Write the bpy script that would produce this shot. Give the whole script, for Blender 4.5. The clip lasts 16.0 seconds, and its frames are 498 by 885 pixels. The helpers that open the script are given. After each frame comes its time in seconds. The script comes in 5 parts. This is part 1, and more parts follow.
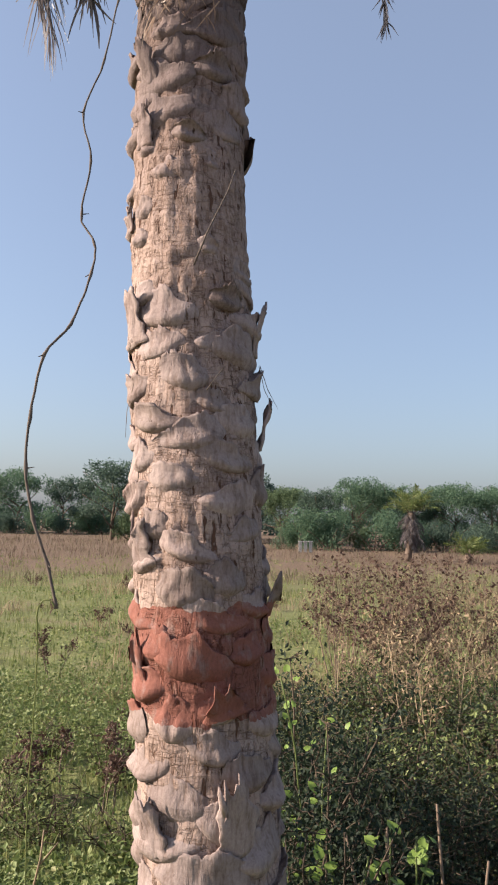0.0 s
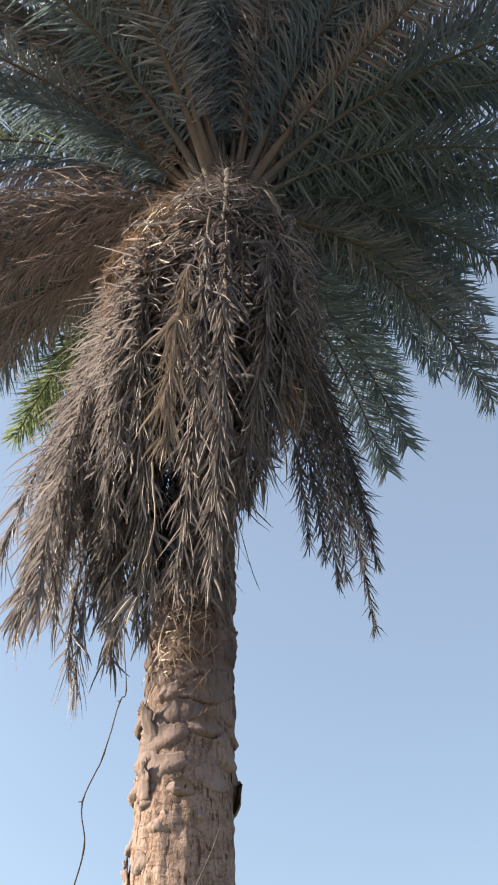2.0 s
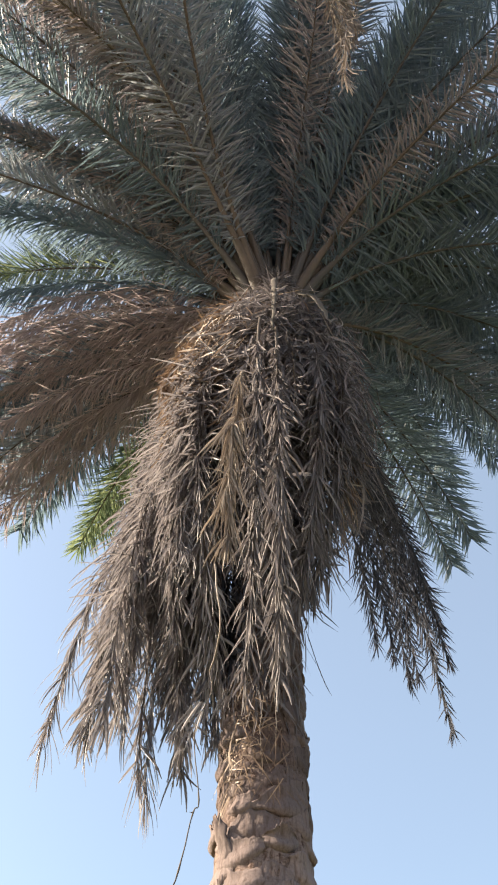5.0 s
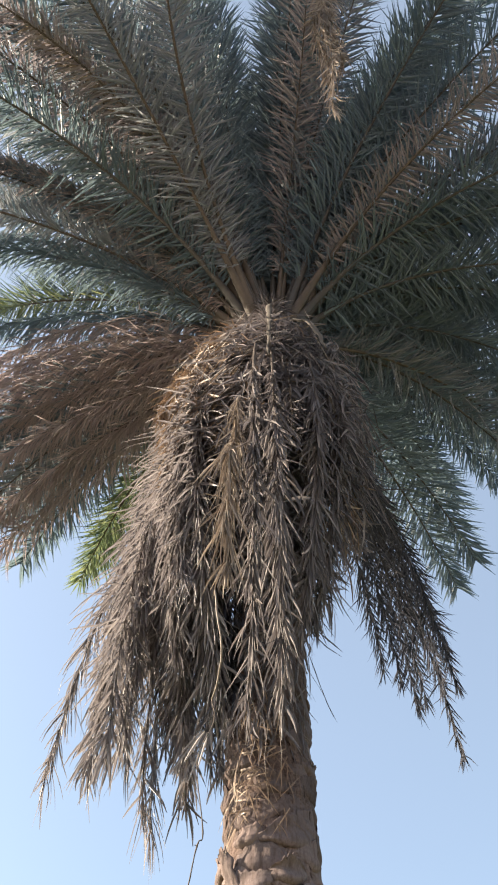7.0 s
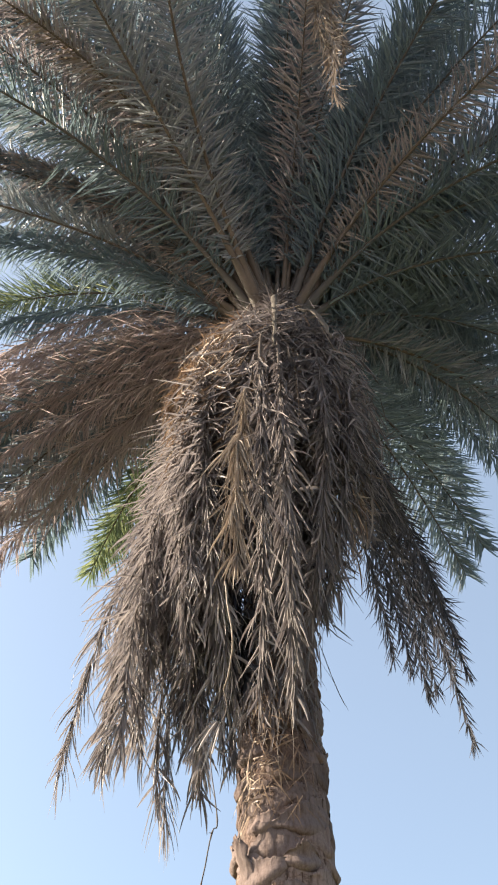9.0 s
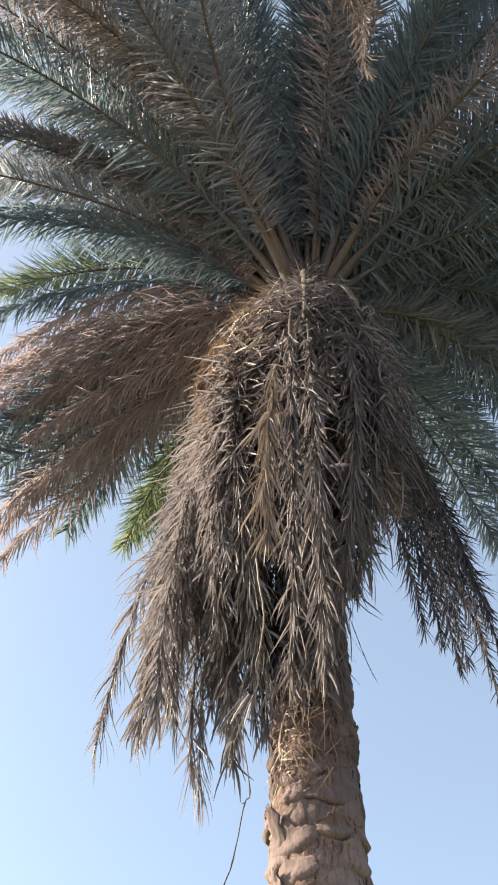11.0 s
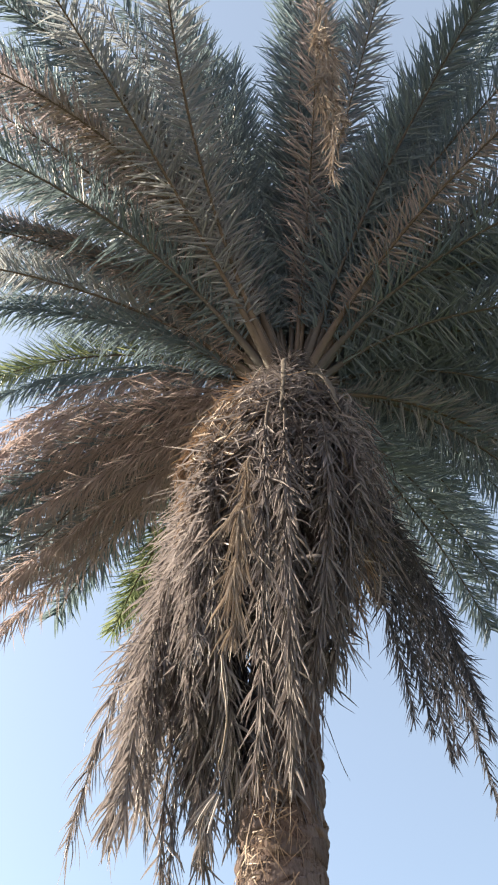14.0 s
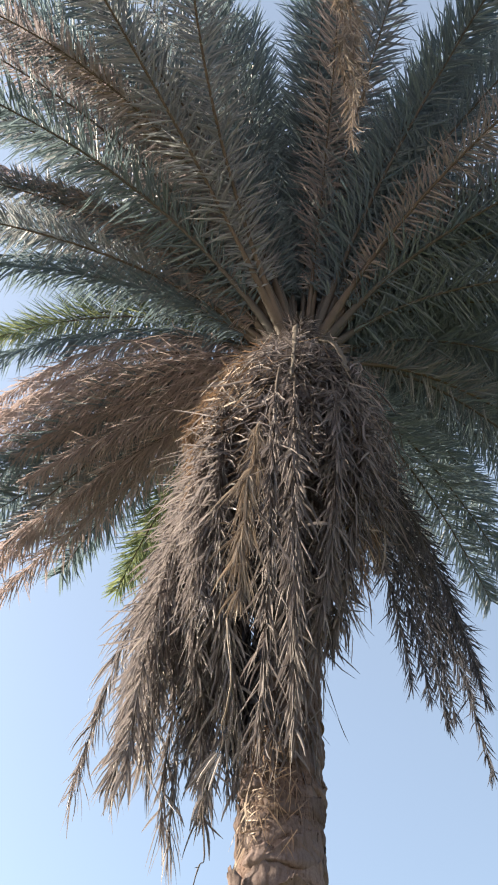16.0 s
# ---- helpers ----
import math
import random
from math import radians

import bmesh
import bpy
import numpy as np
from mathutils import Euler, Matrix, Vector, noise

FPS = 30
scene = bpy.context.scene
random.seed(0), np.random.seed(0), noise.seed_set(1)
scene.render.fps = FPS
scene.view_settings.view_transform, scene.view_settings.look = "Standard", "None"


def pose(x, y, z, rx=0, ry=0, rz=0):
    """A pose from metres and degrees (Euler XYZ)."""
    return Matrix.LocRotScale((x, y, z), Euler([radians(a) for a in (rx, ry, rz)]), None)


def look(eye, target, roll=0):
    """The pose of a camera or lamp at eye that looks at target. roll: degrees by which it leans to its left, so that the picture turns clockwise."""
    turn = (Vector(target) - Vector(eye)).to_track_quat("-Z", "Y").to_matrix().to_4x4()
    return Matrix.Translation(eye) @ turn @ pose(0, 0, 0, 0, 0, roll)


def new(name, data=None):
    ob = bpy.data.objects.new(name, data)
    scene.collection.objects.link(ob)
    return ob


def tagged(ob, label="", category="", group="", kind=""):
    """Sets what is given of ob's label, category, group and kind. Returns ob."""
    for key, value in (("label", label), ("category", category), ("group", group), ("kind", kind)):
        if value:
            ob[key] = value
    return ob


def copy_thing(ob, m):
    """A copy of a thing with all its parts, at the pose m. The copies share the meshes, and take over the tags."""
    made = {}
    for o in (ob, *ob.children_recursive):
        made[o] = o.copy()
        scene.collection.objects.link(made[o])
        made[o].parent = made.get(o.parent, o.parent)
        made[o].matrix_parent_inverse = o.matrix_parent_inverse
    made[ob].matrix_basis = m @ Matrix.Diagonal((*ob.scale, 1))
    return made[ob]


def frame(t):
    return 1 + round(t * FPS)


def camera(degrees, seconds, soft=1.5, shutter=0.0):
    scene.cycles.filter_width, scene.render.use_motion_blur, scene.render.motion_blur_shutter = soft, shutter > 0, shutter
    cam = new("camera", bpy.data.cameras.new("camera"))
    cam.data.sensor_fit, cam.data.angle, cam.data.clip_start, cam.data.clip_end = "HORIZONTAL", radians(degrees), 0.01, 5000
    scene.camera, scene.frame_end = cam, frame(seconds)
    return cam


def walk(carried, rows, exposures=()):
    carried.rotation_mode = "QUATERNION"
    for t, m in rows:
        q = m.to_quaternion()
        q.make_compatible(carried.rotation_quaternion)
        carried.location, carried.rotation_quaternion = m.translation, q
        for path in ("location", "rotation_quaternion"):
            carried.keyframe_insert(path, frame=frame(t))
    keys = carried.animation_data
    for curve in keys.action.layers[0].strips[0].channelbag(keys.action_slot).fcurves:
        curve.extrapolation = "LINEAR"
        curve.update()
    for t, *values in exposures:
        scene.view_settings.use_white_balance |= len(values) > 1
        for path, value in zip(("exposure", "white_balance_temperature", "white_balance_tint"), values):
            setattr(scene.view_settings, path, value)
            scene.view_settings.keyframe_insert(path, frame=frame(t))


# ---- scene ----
cam = camera(34.9, 16.0, 2.0)
PATH = [
    (0, (-0.004, 0.254, 1.578), (-0.008, 2.244, 1.778), 1.3),
    (0.5, (0.074, 0.031, 1.642), (0.034, 1.945, 2.219), 0.7),
    (1, (0.116, -0.115, 1.68), (0.088, 1.659, 2.604), 0.2),
    (1.5, (0.153, -0.21, 1.705), (0.11, 1.36, 2.943), -0.3),
    (2, (0.176, -0.223, 1.701), (0.1, 1.212, 3.092), -0.4),
    (2.5, (0.144, -0.215, 1.714), (0.045, 1.137, 3.184), 0.1),
    (3, (0.141, -0.221, 1.68), (0.003, 1.071, 3.201), 0.9),
    (3.5, (0.13, -0.226, 1.666), (-0.026, 1.038, 3.207), 1.6),
    (4, (0.157, -0.212, 1.657), (-0.018, 1.049, 3.199), 1.9),
    (4.5, (0.173, -0.218, 1.656), (-0.011, 1.029, 3.208), 1.6),
    (5, (0.167, -0.232, 1.662), (-0.031, 0.996, 3.229), 1.2),
    (7.5, (0.186, -0.208, 1.66), (-0.011, 0.959, 3.273), -0.5),
    (8, (0.185, -0.212, 1.657), (-0.028, 0.967, 3.259), -0.6),
    (8.5, (0.182, -0.216, 1.658), (-0.038, 0.961, 3.26), -0.4),
    (9, (0.18, -0.219, 1.654), (-0.033, 0.968, 3.25), -0.4),
    (9.5, (0.174, -0.223, 1.654), (-0.052, 0.96, 3.251), -0.1),
    (9.7, (0.169, -0.228, 1.649), (-0.074, 0.952, 3.245), 0.1),
    (11.8, (0.28, -0.312, 1.652), (-0.034, 0.942, 3.178), 2.3),
    (12, (0.316, -0.322, 1.655), (0.021, 0.899, 3.211), 2.6),
    (12.5, (0.396, -0.296, 1.7), (0.133, 0.872, 3.302), 2.7),
    (13, (0.469, -0.306, 1.674), (0.165, 0.807, 3.307), 3.7),
    (13.5, (0.48, -0.342, 1.634), (0.087, 0.721, 3.282), 5.4),
    (14, (0.388, -0.351, 1.655), (0.099, 0.732, 3.311), 2.6),
    (14.5, (0.352, -0.37, 1.645), (0.143, 0.762, 3.281), 1.5),
    (15, (0.353, -0.358, 1.648), (0.121, 0.801, 3.261), 2.7),
    (15.5, (0.354, -0.361, 1.646), (0.064, 0.797, 3.251), 4.4),
    (16, (0.364, -0.362, 1.65), (0.05, 0.788, 3.255), 4.6),
]
EXPOSURES = [(0.0, 1.29, 5680, 10), (0.3, 1.26, 5510, 7), (0.5, 1.24, 5490, 6), (1.0, 1.27, 5470, 4), (1.6, 1.49, 5720, 3), (2.6, 1.77, 5890, 3), (5.0, 1.91, 5930, 3), (9.7, 1.90, 5930, 3), (12.0, 1.86, 5830, 4), (12.6, 1.93, 5920, 3), (15.0, 1.98, 5960, 3), (16.0, 1.87, 5900, 3)]
walk(cam, [(t, look(eye, target, roll)) for t, eye, target, roll in PATH], EXPOSURES)

# ---- sky and sun ----
SUN_EL, SUN_AZ = 27.0, 182.0          # degrees; azimuth counter-clockwise from +x
world = bpy.data.worlds.new("sky")
scene.world = world
world.use_nodes = True
wn = world.node_tree.nodes
sky = wn.new("ShaderNodeTexSky")
sky.sky_type, sky.sun_disc = "NISHITA", False
sky.sun_elevation, sky.sun_rotation = radians(SUN_EL), radians(90.0 - SUN_AZ)
sky.air_density, sky.dust_density, sky.ozone_density = 1.0, 3.0, 1.0
wn["Background"].inputs[1].default_value = 0.0925
haze = wn.new("ShaderNodeMix")          # pale lilac haze over the whole sky
haze.data_type = "RGBA"
haze.inputs[0].default_value = 0.46
haze.inputs[7].default_value = (1.97, 1.94, 2.01, 1)
world.node_tree.links.new(sky.outputs[0], haze.inputs[6])
world.node_tree.links.new(haze.outputs[2], wn["Background"].inputs[0])
sun_data = bpy.data.lights.new("sun", "SUN")
sun_data.energy, sun_data.angle, sun_data.color = 5.3, radians(0.55), (1.0, 0.77, 0.55)
sun = new("sun", sun_data)
sun_way = Vector((math.cos(radians(SUN_EL)) * math.cos(radians(SUN_AZ)), math.cos(radians(SUN_EL)) * math.sin(radians(SUN_AZ)), math.sin(radians(SUN_EL))))
sun.matrix_world = look(sun_way * 60, (0, 0, 0))

# ---- materials ----
def graph(name, rough=0.8, specular=0.3):
    m = bpy.data.materials.new(name)
    m.use_nodes = True
    nt = m.node_tree
    bsdf = nt.nodes["Principled BSDF"]
    bsdf.inputs["Roughness"].default_value = rough
    bsdf.inputs["Specular IOR Level"].default_value = specular
    return m, nt, bsdf


def ramp(nt, source, stops):
    r = nt.nodes.new("ShaderNodeValToRGB")
    e = r.color_ramp.elements
    while len(e) < len(stops):
        e.new(0.5)
    for el, (p, c) in zip(e, stops):
        el.position, el.color = p, (*c, 1)
    nt.links.new(source, r.inputs[0])
    return r.outputs[0]


def noise_tex(nt, scale, detail=4.0, stretch=(1, 1, 1), coord="Object", rough=0.55):
    tc = nt.nodes.new("ShaderNodeTexCoord")
    mp = nt.nodes.new("ShaderNodeMapping")
    mp.inputs["Scale"].default_value = stretch
    n = nt.nodes.new("ShaderNodeTexNoise")
    n.inputs["Scale"].default_value, n.inputs["Detail"].default_value, n.inputs["Roughness"].default_value = scale, detail, rough
    nt.links.new(tc.outputs[coord], mp.inputs[0])
    nt.links.new(mp.outputs[0], n.inputs["Vector"])
    return n.outputs[0]


def blend(nt, a, b, fac, mode="MIX"):
    m = nt.nodes.new("ShaderNodeMix")
    m.data_type, m.blend_type = "RGBA", mode
    for s, v in ((m.inputs[0], fac), (m.inputs[6], a), (m.inputs[7], b)):
        if isinstance(v, (int, float)):
            s.default_value = v
        elif isinstance(v, tuple):
            s.default_value = (*v, 1)
        else:
            nt.links.new(v, s)
    return m.outputs[2]


def maths(nt, op, a, b=0.0):
    m = nt.nodes.new("ShaderNodeMath")
    m.operation = op
    for s, v in zip(m.inputs, (a, b)):
        if isinstance(v, (int, float)):
            s.default_value = v
        else:
            nt.links.new(v, s)
    return m.outputs[0]


def bump(nt, bsdf, height, strength, dist):
    b = nt.nodes.new("ShaderNodeBump")
    b.inputs["Strength"].default_value, b.inputs["Distance"].default_value = strength, dist
    nt.links.new(height, b.inputs["Height"])
    nt.links.new(b.outputs[0], bsdf.inputs["Normal"])


def leaf_mat(name, stops, rough=0.55, through_light=0.3, specular=0.35, scale=6.0, glow=None):
    """Thin leaves: every leaf its own tone, blotches over them, some light passing through."""
    m, nt, bsdf = graph(name, rough, specular)
    geo = nt.nodes.new("ShaderNodeNewGeometry")
    n = noise_tex(nt, scale, 3.0)
    f = maths(nt, "ADD", maths(nt, "MULTIPLY", geo.outputs["Random Per Island"], 0.65), maths(nt, "MULTIPLY", n, 0.35))
    col = ramp(nt, f, stops)
    nt.links.new(col, bsdf.inputs["Base Color"])
    tr = nt.nodes.new("ShaderNodeBsdfTranslucent")
    nt.links.new(blend(nt, col, glow, 0.75) if glow else col, tr.inputs[0])
    mix = nt.nodes.new("ShaderNodeMixShader")
    mix.inputs[0].default_value = through_light
    nt.links.new(bsdf.outputs[0], mix.inputs[1])
    nt.links.new(tr.outputs[0], mix.inputs[2])
    nt.links.new(mix.outputs[0], nt.nodes["Material Output"].inputs[0])
    return m


def plain_mat(name, stops, scale=8.0, stretch=(1, 1, 1), rough=0.85, relief=0.4, dist=0.01, specular=0.2):
    m, nt, bsdf = graph(name, rough, specular)
    big = noise_tex(nt, scale, 5.0, stretch)
    fine = noise_tex(nt, scale * 7, 4.0, stretch)
    f = maths(nt, "ADD", maths(nt, "MULTIPLY", big, 0.65), maths(nt, "MULTIPLY", fine, 0.35))
    nt.links.new(ramp(nt, f, stops), bsdf.inputs["Base Color"])
    bump(nt, bsdf, f, relief, dist)
    return m


def bark_mat(name, stops, crack, crack_size, crack_level, crack_share, fibre_depth, ring_depth, scale_depth):
    """Palm bark with fibres along the trunk, cracks, and the band of red earth paint between two heights."""
    m, nt, bsdf = graph(name, 0.88, 0.18)
    geo = nt.nodes.new("ShaderNodeNewGeometry")

    def at_place(kind, stretch):
        mp = nt.nodes.new("ShaderNodeMapping")
        mp.inputs["Scale"].default_value = stretch
        nt.links.new(geo.outputs["Position"], mp.inputs[0])
        n = nt.nodes.new(kind)
        nt.links.new(mp.outputs[0], n.inputs["Vector"])
        return n

    def noisy(scale, detail, stretch):
        n = at_place("ShaderNodeTexNoise", stretch)
        n.inputs["Scale"].default_value, n.inputs["Detail"].default_value, n.inputs["Roughness"].default_value = scale, detail, 0.62
        return n.outputs[0]

    fibre = noisy(75.0, 5.0, (1, 1, 0.16))
    rings = noisy(60.0, 4.0, (0.3, 0.3, 1))
    blot = noisy(10.0, 5.0, (1, 1, 0.8))
    grain = noisy(190.0, 3.0, (1, 1, 0.6))
    base = ramp(nt, maths(nt, "ADD", maths(nt, "MULTIPLY", blot, 0.62), maths(nt, "MULTIPLY", grain, 0.38)), stops)
    slit = noisy(crack_size, 3.0, (1, 1, 0.13))
    slit = maths(nt, "ADD", slit, maths(nt, "MULTIPLY", maths(nt, "MAXIMUM", maths(nt, "SUBTRACT", noisy(9.0, 2.0, (1, 1, 1.5)), crack_share), 0.0), 1.2))
    ledge = noisy(70.0, 3.0, (0.22, 0.22, 1))
    upright = maths(nt, "ABSOLUTE", maths(nt, "SUBTRACT", noisy(52.0, 2.5, (1, 1, 0.16)), 0.5))
    level = maths(nt, "ABSOLUTE", maths(nt, "SUBTRACT", noisy(44.0, 2.5, (0.20, 0.20, 1)), 0.5))
    rare = maths(nt, "MULTIPLY", maths(nt, "MAXIMUM", maths(nt, "SUBTRACT", noisy(20.0, 3.0, (1, 1, 1)), 0.54), 0.0), 0.5)
    gap = maths(nt, "ADD", maths(nt, "MINIMUM", upright, maths(nt, "MULTIPLY", level, 1.6)), rare)
    scales = ramp(nt, gap, [(0.004, (0.38, 0.38, 0.38)), (0.026, (1, 1, 1))])
    lines = ramp(nt, slit, [(crack_level, (0, 0, 0)), (crack_level + 0.05, (1, 1, 1))])
    lines = maths(nt, "MULTIPLY", lines, blend(nt, (1, 1, 1), scales, scale_depth))
    across = ramp(nt, ledge, [(0.30, (0.55, 0.5, 0.46)), (0.40, (1, 1, 1))])
    base = blend(nt, base, across, ring_depth, "MULTIPLY")
    col = blend(nt, crack, base, lines)
    streak = ramp(nt, fibre, [(0.32, (0.62, 0.57, 0.53)), (0.52, (1, 1, 1))])
    col = blend(nt, col, streak, 1.0, "MULTIPLY")
    rnd = nt.nodes.new("ShaderNodeObjectInfo")
    tone = ramp(nt, rnd.outputs["Random"], [(0.0, (0.74, 0.72, 0.70)), (0.6, (1.0, 1.0, 1.0)), (1.0, (1.12, 1.10, 1.08))])
    col = blend(nt, col, tone, 1.0, "MULTIPLY")
    # darkens with height: shade under the skirt is put into browner upper bark
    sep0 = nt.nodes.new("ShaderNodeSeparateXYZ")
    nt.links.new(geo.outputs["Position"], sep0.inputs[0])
    # young is only height, made uneven by the blotches
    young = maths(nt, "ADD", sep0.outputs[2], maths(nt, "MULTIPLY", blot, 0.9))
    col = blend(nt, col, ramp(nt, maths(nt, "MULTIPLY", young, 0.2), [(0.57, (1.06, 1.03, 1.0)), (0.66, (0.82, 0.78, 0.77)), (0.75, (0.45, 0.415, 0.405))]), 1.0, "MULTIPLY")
    # paint
    sep = nt.nodes.new("ShaderNodeSeparateXYZ")
    nt.links.new(geo.outputs["Position"], sep.inputs[0])
    wob = maths(nt, "MULTIPLY", maths(nt, "SUBTRACT", noisy(12.0, 4.0, (1, 1, 1)), 0.5), 0.11)
    h = maths(nt, "ADD", sep.outputs[2], wob)
    inside = maths(nt, "MULTIPLY", maths(nt, "GREATER_THAN", h, PAINT_Z[0]), maths(nt, "LESS_THAN", h, PAINT_Z[1]))
    worn = ramp(nt, noisy(30.0, 5.0, (1, 1, 0.6)), [(0.30, (0.35, 0.35, 0.35)), (0.48, (0.95, 0.95, 0.95))])
    paint = ramp(nt, maths(nt, "ADD", maths(nt, "MULTIPLY", blot, 0.6), maths(nt, "MULTIPLY", grain, 0.4)), [(0.3, (0.108, 0.043, 0.033)), (0.7, (0.235, 0.094, 0.068))])
    paint = blend(nt, blend(nt, paint, (0.5, 0.42, 0.36), 1.0, "MULTIPLY"), paint, lines)
    col = blend(nt, col, paint, maths(nt, "MULTIPLY", inside, worn))
    nt.links.new(col, bsdf.inputs["Base Color"])
    relief = maths(nt, "ADD", maths(nt, "MULTIPLY", lines, 0.55), maths(nt, "MULTIPLY", fibre, fibre_depth))
    relief = maths(nt, "ADD", relief, maths(nt, "MULTIPLY", rings, ring_depth))
    bump(nt, bsdf, relief, 0.85, 0.010)
    return m


PAINT_Z = (1.095, 1.365)
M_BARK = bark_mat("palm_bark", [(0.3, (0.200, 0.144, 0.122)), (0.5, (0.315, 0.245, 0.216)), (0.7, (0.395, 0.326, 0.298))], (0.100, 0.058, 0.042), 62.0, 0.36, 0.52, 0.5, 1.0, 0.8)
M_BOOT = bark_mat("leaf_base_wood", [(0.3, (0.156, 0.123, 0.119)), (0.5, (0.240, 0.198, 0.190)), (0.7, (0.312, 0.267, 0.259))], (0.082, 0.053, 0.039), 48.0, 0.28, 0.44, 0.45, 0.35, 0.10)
# green, olive and ageing leaflets are pushed to blue for haze over the crown
M_GREEN = leaf_mat("green_leaflet", [(0.15, (0.080, 0.110, 0.152)), (0.5, (0.125, 0.165, 0.222)), (0.85, (0.19, 0.240, 0.262))], 0.42, 0.47, 0.45, 6.0, (0.155, 0.210, 0.228))
# brighter, yellower copy of the green leaflet, standing in for sunlit fronds
M_SUNGREEN = leaf_mat("sunlit_green_leaflet", [(0.15, (0.080, 0.115, 0.066)), (0.5, (0.140, 0.180, 0.098)), (0.85, (0.26, 0.29, 0.15))], 0.42, 0.45, 0.45)
M_MID = leaf_mat("olive_leaflet", [(0.15, (0.124, 0.140, 0.184)), (0.5, (0.198, 0.211, 0.262)), (0.85, (0.29, 0.292, 0.322))], 0.42, 0.50, 0.45, 6.0, (0.245, 0.272, 0.285))
M_OLD = leaf_mat("ageing_leaflet", [(0.12, (0.148, 0.136, 0.154)), (0.4, (0.228, 0.205, 0.222)), (0.7, (0.30, 0.268, 0.280)), (0.95, (0.42, 0.374, 0.37))], 0.45, 0.44, 0.45, 6.0, (0.275, 0.248, 0.27))
M_BRONZE = leaf_mat("half_dead_leaflet", [(0.12, (0.215, 0.182, 0.190)), (0.4, (0.325, 0.274, 0.275)), (0.7, (0.39, 0.330, 0.322)), (0.92, (0.44, 0.376, 0.355))], 0.55, 0.42, 0.30, 6.0, (0.32, 0.265, 0.265))
M_DEAD = leaf_mat("dead_leaflet", [(0.10, (0.046, 0.040, 0.042)), (0.35, (0.108, 0.095, 0.099)), (0.65, (0.180, 0.160, 0.163)), (0.93, (0.33, 0.294, 0.280))], 0.66, 0.28, 0.20, 3.0, (0.15, 0.132, 0.136))
# lighter copy of the dead leaflet: sun on the left fronds put into colour
M_LITDEAD = leaf_mat("sunlit_dead_leaflet", [(0.10, (0.050, 0.045, 0.049)), (0.35, (0.138, 0.124, 0.131)), (0.62, (0.252, 0.229, 0.235)), (0.88, (0.49, 0.448, 0.430))], 0.48, 0.31, 0.38, 3.0, (0.26, 0.234, 0.238))
M_GOLD = leaf_mat("golden_dead_leaflet", [(0.10, (0.085, 0.053, 0.034)), (0.5, (0.185, 0.122, 0.080)), (0.95, (0.33, 0.245, 0.170))], 0.5, 0.25, 0.4)
M_BLEACHED = leaf_mat("bleached_leaflet", [(0.10, (0.090, 0.070, 0.058)), (0.5, (0.205, 0.166, 0.134)), (0.95, (0.36, 0.300, 0.245))], 0.55, 0.25)
# copy of the dead leaflet, darkened for fronds that hang in shade
M_SHADEDEAD = leaf_mat("shaded_dead_leaflet", [(0.15, (0.030, 0.034, 0.046)), (0.5, (0.052, 0.054, 0.070)), (0.9, (0.094, 0.092, 0.108))], 0.75, 0.15, 0.12, 6.0, (0.055, 0.056, 0.068))
M_RACHIS = plain_mat("frond_stalk", [(0.3, (0.046, 0.036, 0.030)), (0.7, (0.086, 0.066, 0.054))], 5.0, (1, 1, 1), 0.6, 0.3, 0.004, 0.35)
# stalk copy darkened so that backing stalks sink into the crown's shade
M_DIMRACHIS = plain_mat("dimmed_frond_stalk", [(0.3, (0.034, 0.030, 0.030)), (0.7, (0.062, 0.055, 0.052))], 5.0, (1, 1, 1), 0.6, 0.3, 0.004, 0.35)
M_DRYRACHIS = plain_mat("dry_frond_stalk", [(0.3, (0.13, 0.100, 0.076)), (0.7, (0.27, 0.22, 0.17))], 6.0, (1, 1, 1), 0.8, 0.4, 0.004)
M_PALESTALK = plain_mat("weathered_stalk", [(0.3, (0.060, 0.052, 0.046)), (0.7, (0.125, 0.110, 0.097))], 14.0, (1, 1, 0.2), 0.85, 0.5, 0.004)
M_CREEPER = plain_mat("creeper_bark", [(0.3, (0.055, 0.044, 0.038)), (0.7, (0.15, 0.120, 0.098))], 30.0, (1, 1, 1), 0.85, 0.6, 0.003)
M_FARBARK = plain_mat("far_palm_bark", [(0.3, (0.078, 0.058, 0.045)), (0.7, (0.172, 0.133, 0.105))], 9.0, (1, 1, 1), 0.9, 0.8, 0.03)
M_TWIG = plain_mat("dry_twig", [(0.3, (0.101, 0.074, 0.055)), (0.7, (0.203, 0.156, 0.117))], 20.0, (1, 1, 1), 0.85, 0.5, 0.003)
M_STRAW = leaf_mat("straw", [(0.1, (0.156, 0.109, 0.066)), (0.5, (0.281, 0.211, 0.133)), (0.9, (0.406, 0.328, 0.211))], 0.7, 0.25)
M_DRYLEAF = leaf_mat("dry_brown_leaf", [(0.1, (0.040, 0.022, 0.016)), (0.5, (0.086, 0.049, 0.037)), (0.9, (0.165, 0.106, 0.078))], 0.75, 0.25)
M_GRASS = leaf_mat("meadow_grass", [(0.1, (0.094, 0.120, 0.036)), (0.5, (0.168, 0.200, 0.064)), (0.8, (0.245, 0.250, 0.096)), (0.98, (0.312, 0.257, 0.148))], 0.65, 0.3)
M_BROWNGRASS = leaf_mat("dry_grass", [(0.1, (0.098, 0.069, 0.053)), (0.4, (0.156, 0.111, 0.087)), (0.62, (0.144, 0.129, 0.072)), (0.9, (0.234, 0.183, 0.140))], 0.75, 0.25, 0.2)
